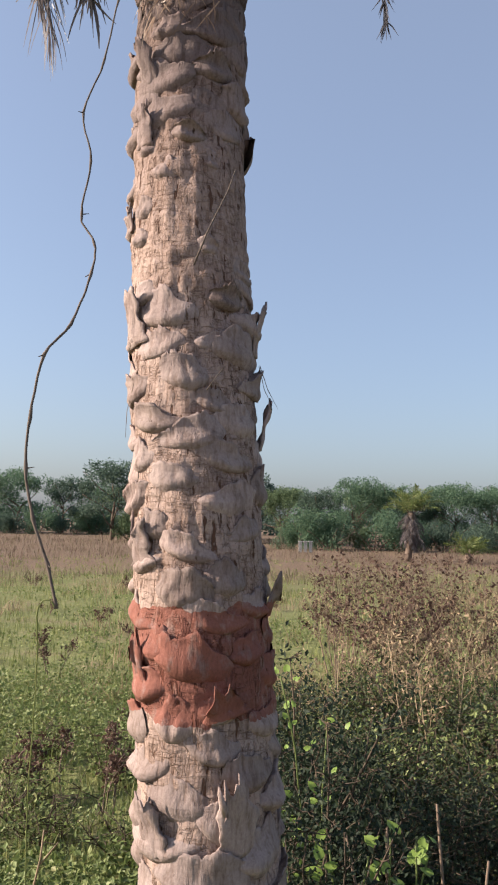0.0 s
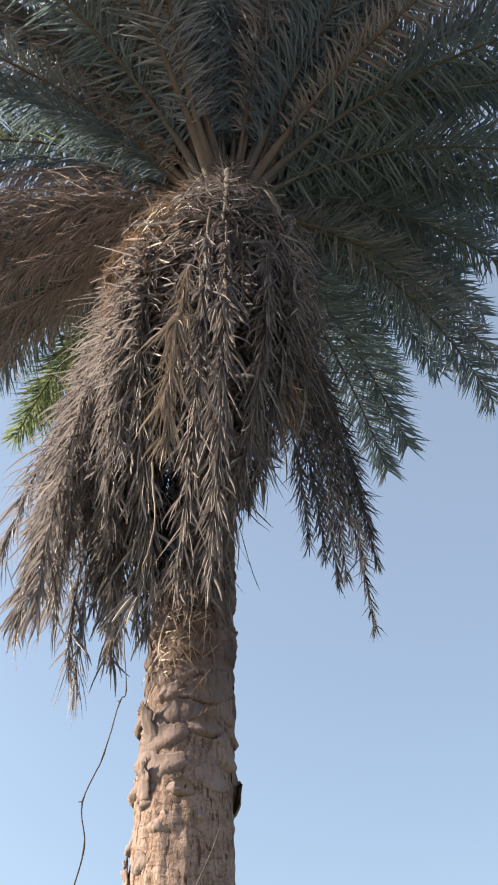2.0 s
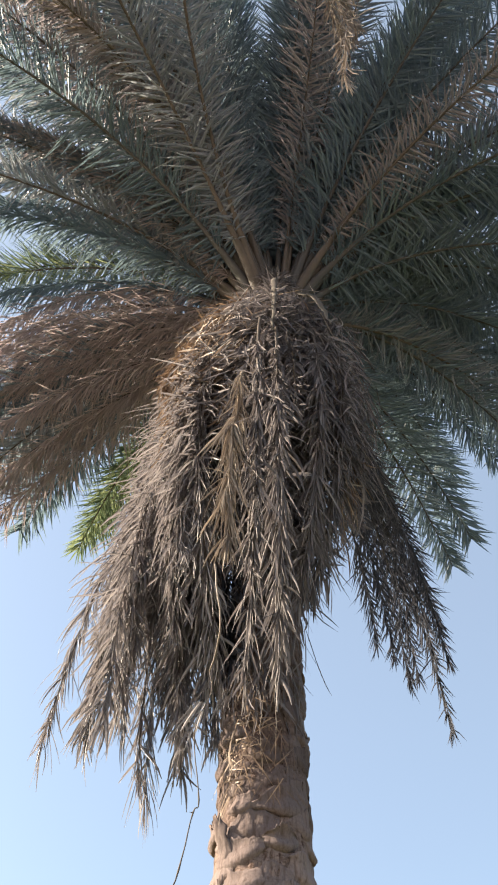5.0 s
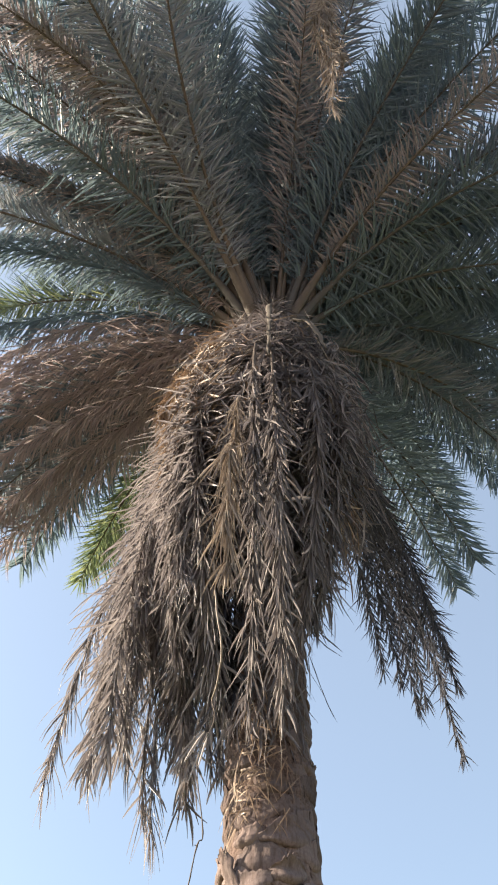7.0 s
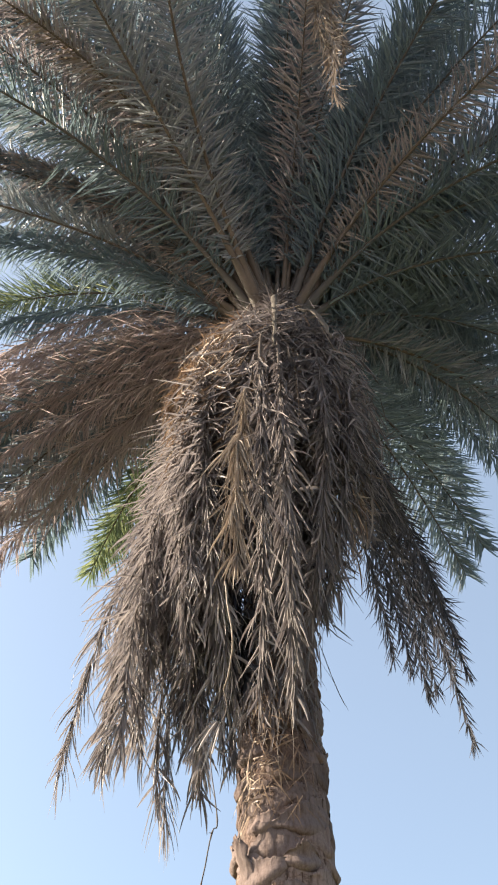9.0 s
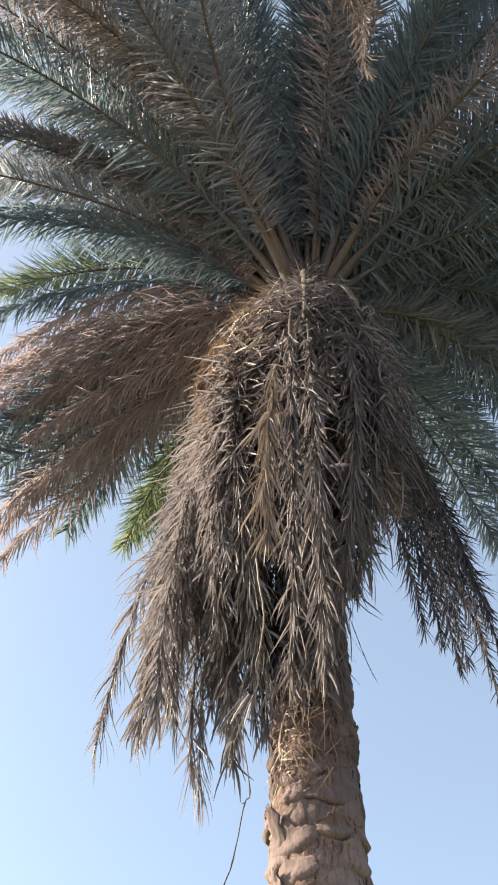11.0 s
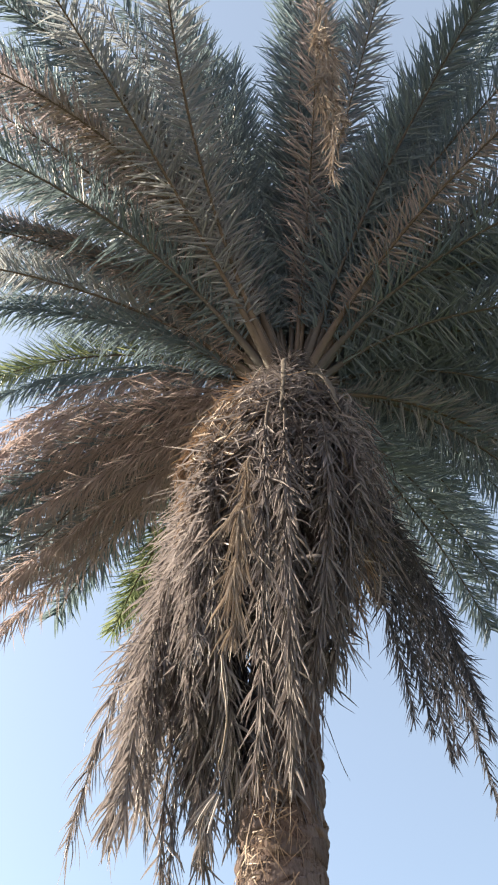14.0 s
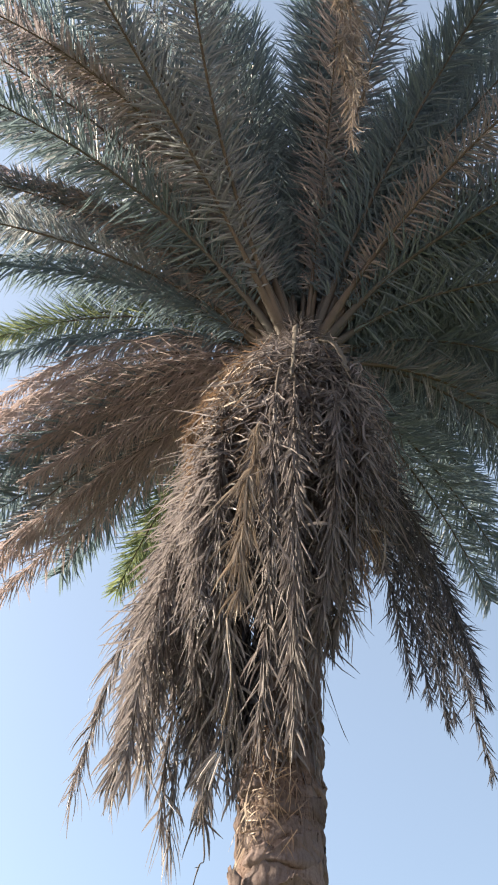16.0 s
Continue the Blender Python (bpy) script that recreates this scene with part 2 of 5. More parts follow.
M_HERB = leaf_mat("herb_leaf", [(0.1, (0.070, 0.100, 0.030)), (0.5, (0.146, 0.192, 0.060)), (0.8, (0.250, 0.285, 0.112)), (0.97, (0.234, 0.164, 0.101))], 0.6, 0.35)
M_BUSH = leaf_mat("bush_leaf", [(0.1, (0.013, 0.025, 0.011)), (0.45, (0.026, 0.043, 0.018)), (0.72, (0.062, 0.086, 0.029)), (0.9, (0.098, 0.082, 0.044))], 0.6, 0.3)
# bush leaf darkened to stand for the shade near the palm's foot
M_SHADEBUSH = leaf_mat("shaded_bush_leaf", [(0.1, (0.011, 0.019, 0.013)), (0.5, (0.021, 0.034, 0.021)), (0.9, (0.045, 0.062, 0.030))], 0.65, 0.25, 0.2)
M_BUSHSTEM = plain_mat("bush_stem", [(0.3, (0.045, 0.036, 0.028)), (0.7, (0.105, 0.080, 0.058))], 20.0, (1, 1, 1), 0.9, 0.5, 0.003)
M_VINELEAF = leaf_mat("vine_leaf", [(0.1, (0.160, 0.260, 0.050)), (0.9, (0.290, 0.400, 0.100))], 0.45, 0.5, 0.4, 30.0)
# leaf colours lightened and blued: distance haze is put into them
M_TREE = [leaf_mat("tree_leaf", [(0.1, c[0]), (0.5, c[1]), (0.9, c[2])], 0.8, 0.42, 0.08, 0.7) for c in (
    ((0.056, 0.098, 0.064), (0.096, 0.156, 0.098), (0.146, 0.210, 0.124)),
    ((0.072, 0.106, 0.058), (0.116, 0.162, 0.086), (0.168, 0.212, 0.112)),
    ((0.054, 0.084, 0.068), (0.082, 0.122, 0.094), (0.120, 0.162, 0.114)))]
M_TREEBARK = plain_mat("tree_bark", [(0.3, (0.06, 0.045, 0.035)), (0.7, (0.15, 0.115, 0.085))], 3.0, (1, 1, 0.2), 0.9, 0.6, 0.03)
M_PLASTER = plain_mat("whitewashed_plaster", [(0.3, (0.281, 0.265, 0.250)), (0.6, (0.484, 0.468, 0.445))], 3.0, (1, 1, 1), 0.9, 0.3, 0.01)


def ground_mat():
    m, nt, bsdf = graph("meadow_soil", 0.95, 0.1)
    big = noise_tex(nt, 0.10, 4.0)
    mid = noise_tex(nt, 0.9, 5.0)
    fine = noise_tex(nt, 14.0, 6.0)
    green = ramp(nt, maths(nt, "ADD", maths(nt, "MULTIPLY", mid, 0.5), maths(nt, "MULTIPLY", fine, 0.5)),
                 [(0.3, (0.078, 0.082, 0.037)), (0.5, (0.140, 0.156, 0.064)), (0.7, (0.218, 0.215, 0.109))])
    brown = ramp(nt, fine, [(0.3, (0.082, 0.061, 0.043)), (0.7, (0.187, 0.136, 0.098))])
    geo = nt.nodes.new("ShaderNodeNewGeometry")
    sep = nt.nodes.new("ShaderNodeSeparateXYZ")
    nt.links.new(geo.outputs["Position"], sep.inputs[0])
    edge = maths(nt, "ADD", maths(nt, "MULTIPLY", sep.outputs[1], 0.02), maths(nt, "MULTIPLY", maths(nt, "SUBTRACT", big, 0.5), 0.6))
    dry = ramp(nt, edge, [(0.36, (0, 0, 0)), (0.56, (1, 1, 1))])
    patch = ramp(nt, mid, [(0.52, (0, 0, 0)), (0.68, (0.55, 0.55, 0.55))])
    col = blend(nt, green, brown, dry)
    col = blend(nt, col, brown, patch)
    # unseen pale ground behind the camera, added to bounce light into the crown
    bounce_tone = ramp(nt, maths(nt, "ADD", maths(nt, "MULTIPLY", mid, 0.6), maths(nt, "MULTIPLY", fine, 0.4)), [(0.3, (0.25, 0.222, 0.203)), (0.7, (0.43, 0.392, 0.366))])
    bounce_area = ramp(nt, maths(nt, "ADD", maths(nt, "MULTIPLY", sep.outputs[1], -0.1), maths(nt, "MULTIPLY", mid, 0.25)), [(0.28, (0, 0, 0)), (0.36, (1, 1, 1))])
    col = blend(nt, col, bounce_tone, bounce_area)
    nt.links.new(col, bsdf.inputs["Base Color"])
    bump(nt, bsdf, fine, 0.7, 0.05)
    return m


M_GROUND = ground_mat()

# ---- mesh helpers ----
rng = np.random.default_rng(7)


def mesh_of(name, verts, faces, material, smooth=False):
    me = bpy.data.meshes.new(name)
    me.from_pydata([tuple(map(float, v)) for v in verts], [], [tuple(map(int, f)) for f in faces])
    me.materials.append(material)
    if smooth:
        me.polygons.foreach_set("use_smooth", [True] * len(me.polygons))
    me.update()
    return me


def part(name, me, parent, label="", kind=""):
    ob = new(name, me)
    ob.parent = parent
    return tagged(ob, label, "", "", kind)


def thing(name, x, y, z, label, category, group=""):
    e = new(name)
    e.location = (x, y, z)
    e.empty_display_size = 0.1
    return tagged(e, label, category, group)


def tube(points, radii, sides=7, flat=1.0):
    """Vertices and faces of a tapered tube along points."""
    pts = [Vector(p) for p in points]
    verts, faces = [], []
    side = None
    for i, p in enumerate(pts):
        t = (pts[min(i + 1, len(pts) - 1)] - pts[max(i - 1, 0)]).normalized()
        ref = Vector((0, 0, 1)) if abs(t.z) < 0.95 else Vector((1, 0, 0))
        if side is None:
            side = t.cross(ref).normalized()
        side = (side - t * side.dot(t)).normalized()
        up = side.cross(t)
        r = radii[i] if hasattr(radii, "__len__") else radii
        for k in range(sides):
            a = 2 * math.pi * k / sides
            verts.append(p + side * (r * math.cos(a)) + up * (r * flat * math.sin(a)))
    n = len(pts)
    for i in range(n - 1):
        for k in range(sides):
            k2 = (k + 1) % sides
            faces.append((i * sides + k, i * sides + k2, (i + 1) * sides + k2, (i + 1) * sides + k))
    faces.append(tuple(range(sides - 1, -1, -1)))
    faces.append(tuple((n - 1) * sides + k for k in range(sides)))
    return verts, faces


def join(*pieces):
    verts, faces = [], []
    for v, f in pieces:
        o = len(verts)
        verts += list(v)
        faces += [tuple(i + o for i in q) for q in f]
    return verts, faces


def wander(start, way, length, steps, jitter, rnd, sag=0.0):
    """A crooked line of points."""
    p, d, out = Vector(start), Vector(way).normalized(), [Vector(start)]
    for i in range(steps):
        d = (d + Vector((rnd.uniform(-1, 1), rnd.uniform(-1, 1), rnd.uniform(-1, 1))) * jitter + Vector((0, 0, -sag))).normalized()
        p = p + d * (length / steps)
        out.append(p.copy())
    return out


def leaves_at(centres, size, rnd, aspect=0.45, up=0.4):
    """Small four-cornered folded leaves at the centres, each turned its own way."""
    n = len(centres)
    c = np.asarray(centres, float).reshape(n, 3)
    d = rnd.normal(size=(n, 3))
    d /= np.linalg.norm(d, axis=1)[:, None]
    nn = rnd.normal(size=(n, 3)) + np.array([0, 0, up * 2])
    s = np.cross(d, nn)
    s /= np.linalg.norm(s, axis=1)[:, None]
    nrm = np.cross(s, d)
    ln = (size[0] + (size[1] - size[0]) * rnd.random(n))[:, None]
    v = np.stack([c - d * ln * 0.5, c + s * ln * aspect * 0.5 + nrm * ln * 0.10, c + d * ln * 0.5, c - s * ln * aspect * 0.5 + nrm * ln * 0.10], 1).reshape(-1, 3)
    i = np.arange(n) * 4
    f = np.concatenate([np.stack([i, i + 1, i + 2], 1), np.stack([i, i + 2, i + 3], 1)])
    return v, f


# ---- ground ----
def ground():
    rings = [0.0] + [0.35 * 1.115 ** k for k in range(75)]
    seg = 120
    verts, faces = [(0.0, 3.0, 0.0)], []
    for r in rings[1:]:
        for k in range(seg):
            a = 2 * math.pi * k / seg
            x, y = r * math.cos(a), 3.0 + r * math.sin(a)
            amp = min(1.0, r / 4.0) * max(0.0, 1.0 - r / 400.0)
            verts.append((x, y, amp * (0.10 * noise.noise((x * 0.23, y * 0.23, 1)) + 0.03 * noise.noise((x * 1.3, y * 1.3, 5)))))
    for k in range(seg):
        faces.append((0, 1 + k, 1 + (k + 1) % seg))
    for i in range(len(rings) - 2):
        a, b = 1 + i * seg, 1 + (i + 1) * seg
        for k in range(seg):
            faces.append((a + k, b + k, b + (k + 1) % seg, a + (k + 1) % seg))
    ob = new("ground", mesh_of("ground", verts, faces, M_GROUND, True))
    tagged(ob, "uneven green meadow with dry brown patches of grass", "ground", "", "structure")


ground()

# ---- the palm ----
AX_Z = (-0.3, 0.7, 1.5, 2.3, 3.0, 3.65, 5.0, 7.3)
AX_X = (-0.02, -0.079, -0.140, -0.200, -0.235, -0.250, -0.220, -0.140)
AX_Y = (2.20, 2.350, 2.440, 2.625, 2.780, 2.895, 2.930, 2.880)
CROWN = Vector((-0.14, 2.88, 7.15))


def axis(z):
    zz = [z - 0.25, z, z + 0.25]
    return Vector((float(np.mean(np.interp(zz, AX_Z, AX_X))), float(np.mean(np.interp(zz, AX_Z, AX_Y))), z))


PALM = thing("palm_tree", *axis(0.0), "wild date palm with red-banded trunk and dead frond skirt", "palm tree")
PALM_INV = Matrix.Translation(axis(0.0)).inverted()


def palm_part(name, me, label="", kind=""):
    ob = part(name, me, PALM, label, kind)
    ob.matrix_parent_inverse = PALM_INV
    return ob


def trunk_mesh():
    seg, rows = 120, 640
    verts, faces = [], []
    for j in range(rows + 1):
        z = -0.25 + 7.5 * j / rows
        c = axis(z)
        r0 = 0.175 + 0.06 * max(0.0, 0.5 - z) ** 2 + (0.05 * (z - 5.6) / 1.7 if z > 5.6 else 0.0)
        for k in range(seg):
            a = 2 * math.pi * k / seg
            x, y = math.cos(a), math.sin(a)
            ridge = noise.noise((x * 9, y * 9, z * 4.0)) * 0.005 + abs(noise.noise((x * 2.5, y * 2.5, z * 24))) * 0.010 + noise.noise((x * 16, y * 16, z * 18)) * 0.003
            r = r0 + ridge + 0.006 * noise.noise((x * 2, y * 2, z * 5))
            verts.append((c.x + r * x, c.y + r * y, z))
    for j in range(rows):
        for k in range(seg):
            k2 = (k + 1) % seg
            faces.append((j * seg + k, j * seg + k2, (j + 1) * seg + k2, (j + 1) * seg + k))
    faces.append(tuple(rows * seg + k for k in range(seg)))
    return mesh_of("trunk", verts, faces, M_BARK, True)


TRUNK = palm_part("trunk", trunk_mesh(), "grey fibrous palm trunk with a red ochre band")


def boot_mesh(i, rnd):
    """A dead leaf base: a wide, low shell, widest and most bulging at half height, with a torn upper edge that stands a little off the bark. Radial is +y, up +z."""
    nu, nv = 21, 12
    hgt, hw = rnd.uniform(0.062, 0.098), rnd.uniform(0.070, 0.104)
    bulge, skew = rnd.uniform(0.014, 0.026), rnd.uniform(-0.03, 0.03)
    lip = rnd.uniform(0.018, 0.034) if i % 5 == 0 else rnd.uniform(0.001, 0.009)
    narrow, seed = rnd.uniform(0.15, 0.60), rnd.uniform(0, 90)
    slant, peak, at = rnd.uniform(-0.035, 0.035), rnd.uniform(-0.4, 0.4), rnd.uniform(0.12, 0.34)
    verts, faces = [], []
    for j in range(nv):
        v = j / (nv - 1)
        w = hw * math.sin(0.5 * math.pi * min(1.0, 0.45 + 1.4 * v)) * (1 - narrow * max(0.0, v - 0.3) ** 1.1)
        for k in range(nu):
            u = -1 + 2 * k / (nu - 1)
            wob = 1 + 0.22 * noise.noise((v * 3 + seed, 1.0 if u > 0 else 9.0, seed))
            x = u * w * wob + skew * v
            knee = bulge * math.exp(-((v - at) / 0.30) ** 2)
            prof = knee + lip * v ** 1.5
            rid = 0.0050 * noise.noise((u * 7 + seed, v * 2.4, seed)) + 0.008 * noise.noise((u * 1.6 + seed, v * 1.8, 3))
            side = max(0.0, 1 - abs(u - peak * (1 - abs(u))) ** 2.4) ** 0.8
            y = (prof + rid * min(1.0, 4 * v)) * side - x * x / 0.36 - 0.007 * (1 - side) - 0.004 * (1 - min(1.0, 5 * v))
            z = hgt * v + slant * v * u - 0.012 * (1 - u * u) * (1 - v)
            if v > 0.7:
                f = (v - 0.7) / 0.3
                z += f * (0.020 * noise.noise((u * 1.6 + seed, 7, 2)) + 0.012 * noise.noise((u * 7 + seed, 3, 2)) - 0.030 * abs(u) ** 2.5)
            verts.append((x, y, z))
    for j in range(nv - 1):
        for k in range(nu - 1):
            a = j * nu + k
            faces.append((a, a + 1, a + nu + 1, a + nu))
    top = (nv - 1) * nu
    for depth, drop in ((0.004, -0.001), (0.008, 0.004), (0.045, 0.016)):
        for k in range(nu):
            x, y, z = verts[top + k]
            verts.append((x * 0.97, y - depth, z - drop))
    for r in range(3):
        b1, b2 = (top if r == 0 else nv * nu + (r - 1) * nu), nv * nu + r * nu
        for k in range(nu - 1):
            faces.append((b1 + k, b1 + k + 1, b2 + k + 1, b2 + k))
    low = len(verts)
    for k in range(nu):
        x, y, z = verts[k]
        verts.append((x * 0.98, y - 0.045, z + 0.012))
    faces += [(k + 1, k, low + k, low + k + 1) for k in range(nu - 1)]
    return mesh_of("leaf_base", verts, faces, M_BOOT, True)


def boots():
    rnd = random.Random(11)
    shapes = [boot_mesh(i, rnd) for i in range(48)]
    low_v, low_f = [], []
    ang = 0.4
    dz = 0.0140
    for i in range(290):
        z = -0.15 + dz * i
        ang += 2.39996
        me = shapes[rnd.randrange(48)]
        c = axis(z + 0.03)
        a = ang + rnd.uniform(-0.16, 0.16)
        s = rnd.uniform(0.80, 1.2)
        if 2.24 < z < 2.72:
            s *= 0.74
            if rnd.random() < 0.5:
                continue
        if 2.72 < z < 3.15:
            s *= 1.22
        lean = rnd.uniform(-4, 4)
        deep = rnd.uniform(0.75, 1.2) * (1.05 if 2.72 < z < 3.15 else 0.8 if z > 3.1 else 1.0)
        m = Matrix.Translation((c.x + 0.1765 * math.cos(a), c.y + 0.1765 * math.sin(a), z + rnd.uniform(-0.02, 0.02))) @ pose(0, 0, 0, lean, rnd.uniform(-14, 14), math.degrees(a) - 90) @ Matrix.Diagonal((s, deep, s * rnd.uniform(0.9, 1.1), 1))
        if 2.45 < z < 2.78 and math.cos(a) > 0.9:      # leaf bases left out where one looked black from the camera
            continue
        if i < 28:
            o = len(low_v)
            low_v += [m @ v.co for v in me.vertices]
            low_f += [tuple(o + k for k in p.vertices) for p in me.polygons]
            continue
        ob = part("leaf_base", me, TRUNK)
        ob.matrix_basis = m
    palm_part("lower_leaf_bases", mesh_of("lower_leaf_bases", low_v, low_f, M_BOOT, True), "", "stuff")


# ---- fronds ----
def frond_line(az, rise, length, droop, bend, dz, power, steps=28, heart=CROWN):
    a0 = radians(az)
    p = heart + Vector((0.12 * math.cos(a0), 0.12 * math.sin(a0), dz))
    out = [p.copy()]
    for k in range(steps):
        s = (k + 0.5) / steps
        e, a = radians(rise - droop * s ** power), radians(az + bend * s)
        p = p + Vector((math.cos(e) * math.cos(a), math.cos(e) * math.sin(a), math.sin(e))) * (length / steps)
        out.append(p.copy())
    return out


KINDS = {   # leaf material, stalk material, pairs, leaf length, width, angle base/tip, lift mean/spread, sag, curl, bare share
    "green": (M_GREEN, M_DIMRACHIS, 250, 0.48, 0.0195, (70, 42), (14, 26), 0.14, 0.07, 0.13),
    # the next kind is green fronds with sunlight in their colour, whatever their age
    "young": (M_SUNGREEN, M_RACHIS, 240, 0.40, 0.0150, (66, 40), (10, 30), 0.10, 0.05, 0.10),
    "mid": (M_MID, M_RACHIS, 240, 0.37, 0.0185, (72, 44), (12, 28), 0.20, 0.10, 0.15),
    "old": (M_OLD, M_RACHIS, 250, 0.33, 0.0175, (74, 46), (8, 30), 0.26, 0.14, 0.16),
    "brown": (M_BRONZE, M_RACHIS, 260, 0.38, 0.0130, (64, 42), (-52, 36), 0.95, 0.22, 0.14),
    "curtain": (M_GREEN, M_RACHIS, 230, 0.42, 0.0165, (62, 40), (-40, 30), 0.90, 0.10, 0.14),
    "dead": (M_DEAD, M_RACHIS, 190, 0.27, 0.0112, (30, 14), (-8, 46), 0.46, 0.16, 0.40),
    "feathered": (M_LITDEAD, M_RACHIS, 230, 0.37, 0.0098, (42, 22), (-6, 36), 0.30, 0.12, 0.08),
    "ragged": (M_DEAD, M_DRYRACHIS, 170, 0.2, 0.014, (66, 36), (0, 54), 0.40, 0.34, 0.05),
    "golden": (M_GOLD, M_DRYRACHIS, 170, 0.28, 0.013, (46, 24), (0, 44), 0.45, 0.24, 0.05),
    "strands": (M_BLEACHED, M_DRYRACHIS, 150, 0.36, 0.0070, (14, 8), (0, 60), 0.55, 0.14, 0.0),
    "fringe": (M_BLEACHED, M_DRYRACHIS, 110, 0.24, 0.0140, (40, 24), (30, 50), 0.35, 0.30, 0.0),
    "withered": (M_SHADEDEAD, M_DIMRACHIS, 200, 0.28, 0.0110, (46, 24), (-10, 34), 0.42, 0.16, 0.12),
}
LABELS = {"curtain": "green palm frond with leaflets hanging down", "green": "green feathery palm frond", "old": "ageing olive-brown palm frond", "mid": "dull olive green palm frond", "young": "green palm frond, yellowed and brightened for sunlight", "brown": "brown drooping half-dead palm frond", "dead": "dead grey-brown hanging palm frond", "feathered": "dead brown palm frond with spread leaflets", "golden": "straw-golden dead palm frond under the crown", "ragged": "short ragged dead palm frond under the crown", "withered": "withered drooping palm frond, coloured dark for its shade"}


def leaflet_mesh(line, kind, rnd):
    mat, _, pairs, ln, wd, (a0, a1), (lm, ls), sag, curl, bare = KINDS[kind]
    n = len(line) - 1
    verts, faces = [], []
    ref = Vector((rnd.uniform(-0.2, 0.2), rnd.uniform(-0.2, 0.2), 1.0))
    start_t = (line[n // 3] - line[0]).normalized()
    prev = None
    for i in range(pairs):
        s = bare + (1 - bare) * (i + rnd.random() * 0.7) / pairs
        x = min(s * n, n - 1e-3)
        k = int(x)
        p = line[k].lerp(line[k + 1], x - k)
        t = (line[k + 1] - line[k]).normalized()
        b = t.cross(ref)
        if b.length < 0.15:
            b = prev.copy() if prev else t.cross(Vector((1, 0, 0)))
        b = (b - t * b.dot(t)).normalized()
        if prev is not None:
            b = (prev * 0.75 + b * 0.25 if prev.dot(b) > 0 else prev)
            b = (b - t * b.dot(t)).normalized()
        prev = b.copy()
        up = b.cross(t)
        q = (s - bare) / (1 - bare)
        size = ln * (0.42 + 0.58 * min(1.0, q / 0.22)) * (1 - 0.5 * max(0.0, (q - 0.65) / 0.35))
        for sg in (-1, 1):
            if kind in ("dead", "feathered", "withered") and rnd.random() < 0.08:
                continue
            fi = radians(a0 + (a1 - a0) * q + rnd.gauss(0, 11 if kind in ("green", "young", "old", "mid") else 20 if kind == "dead" else 12 if kind == "feathered" else 15))
            ps = radians(rnd.gauss(lm, ls))
            d = t * math.cos(fi) + (b * (sg * math.cos(ps)) + up * math.sin(ps)) * math.sin(fi)
            d.normalize()
            loose = kind in ("dead", "feathered", "ragged", "golden", "strands", "fringe")
            l = size * (rnd.uniform(0.55, 1.2) if loose else rnd.uniform(0.72, 1.12))
            w = wd * 0.5 * (rnd.uniform(0.45, 1.6) if loose else rnd.uniform(0.7, 1.2))
            cr = d.cross(up + Vector((rnd.gauss(0, 0.35), rnd.gauss(0, 0.35), rnd.gauss(0, 0.35)))).normalized()
            g = sag * rnd.uniform(0.4, 1.5)
            cu = rnd.gauss(0, curl)
            o = len(verts)
            # the blade bends smoothly towards the ground and to one side, and ends narrow
            steps = 4 if kind in ("dead", "feathered") else 3 if loose else 2
            widths = {4: (0.5, 0.95, 1.0, 0.72, 0.22), 3: (0.55, 1.0, 0.8, 0.2), 2: (0.6, 1.0, 0.08)}[steps]
            lens = {4: (0.22, 0.26, 0.27, 0.25), 3: (0.30, 0.38, 0.32), 2: (0.45, 0.55)}[steps]
            c, dd, ss = p.copy(), d.copy(), cr.copy()
            twist = rnd.gauss(0, 0.5) if loose else 0.0
            for j in range(steps + 1):
                hw = ss * (w * widths[j])
                fold = ss.cross(dd) * (w * widths[j] * 0.5)
                verts += [c - hw, c - fold, c + hw]
                if j < steps:
                    dd = (dd + Vector((0, 0, -1)) * (g * (0.35 + 0.5 * j)) + ss * (cu * 0.8) + dd.cross(ss) * (twist * 0.15)).normalized()
                    ss = (ss - dd * ss.dot(dd)).normalized()
                    c = c + dd * (l * lens[j])
            for j in range(steps):
                a = o + 3 * j
                faces += [(a, a + 1, a + 4, a + 3), (a + 1, a + 2, a + 5, a + 4)]
    return mesh_of("leaflets", verts, faces, mat)


frond_rnd = random.Random(3)
SKIRT_Z, SKIRT_X = (3.4, 3.95, 4.65, 5.1, 5.9, 6.6), (-0.20, -0.12, 0.00, 0.10, 0.28, 0.36)   # right limit of the skirt, taken from its outline in the camera's view


def frond(kind, az, rise, length, droop, bend=0.0, dz=0.0, power=None, within=False):
    if power is None:
        power = 0.45 if kind in ("dead", "feathered", "ragged", "golden") else 1.2
    if kind in ("green", "mid", "old") and -175 < az < 0 and rise > 40:     # fronds towards the camera, lengthened to fill its view
        length, droop, bend = length * 1.14, droop * 1.14 ** power, bend * 1.14
    line = frond_line(az, rise, length, droop, bend, dz, power)
    if within and any(p.x > np.interp(p.z, SKIRT_Z, SKIRT_X) for p in line):
        return None
    n = len(line)
    thick = 0.054 if kind in ("green", "curtain", "young", "old", "mid", "brown") else 0.026
    radii = [thick * (1.0 - 0.60 * min(1.0, 4.0 * i / n)) * (1 - 0.92 * (i / (n - 1)) ** 0.9) + 0.0025 for i in range(n)]
    v, f = tube(line, radii, 7, 0.6)
    ob = palm_part("frond", mesh_of("frond", v, f, KINDS[kind][1], True), LABELS[kind])
    part("foliage", leaflet_mesh(line, kind, frond_rnd), ob, "", "stuff")
    return line


# living fronds: azimuth, rise, length, droop, bend, height on the crown
DRY_TWO = frond("old", -112, 58, 3.83, 86, -24, 0.01)
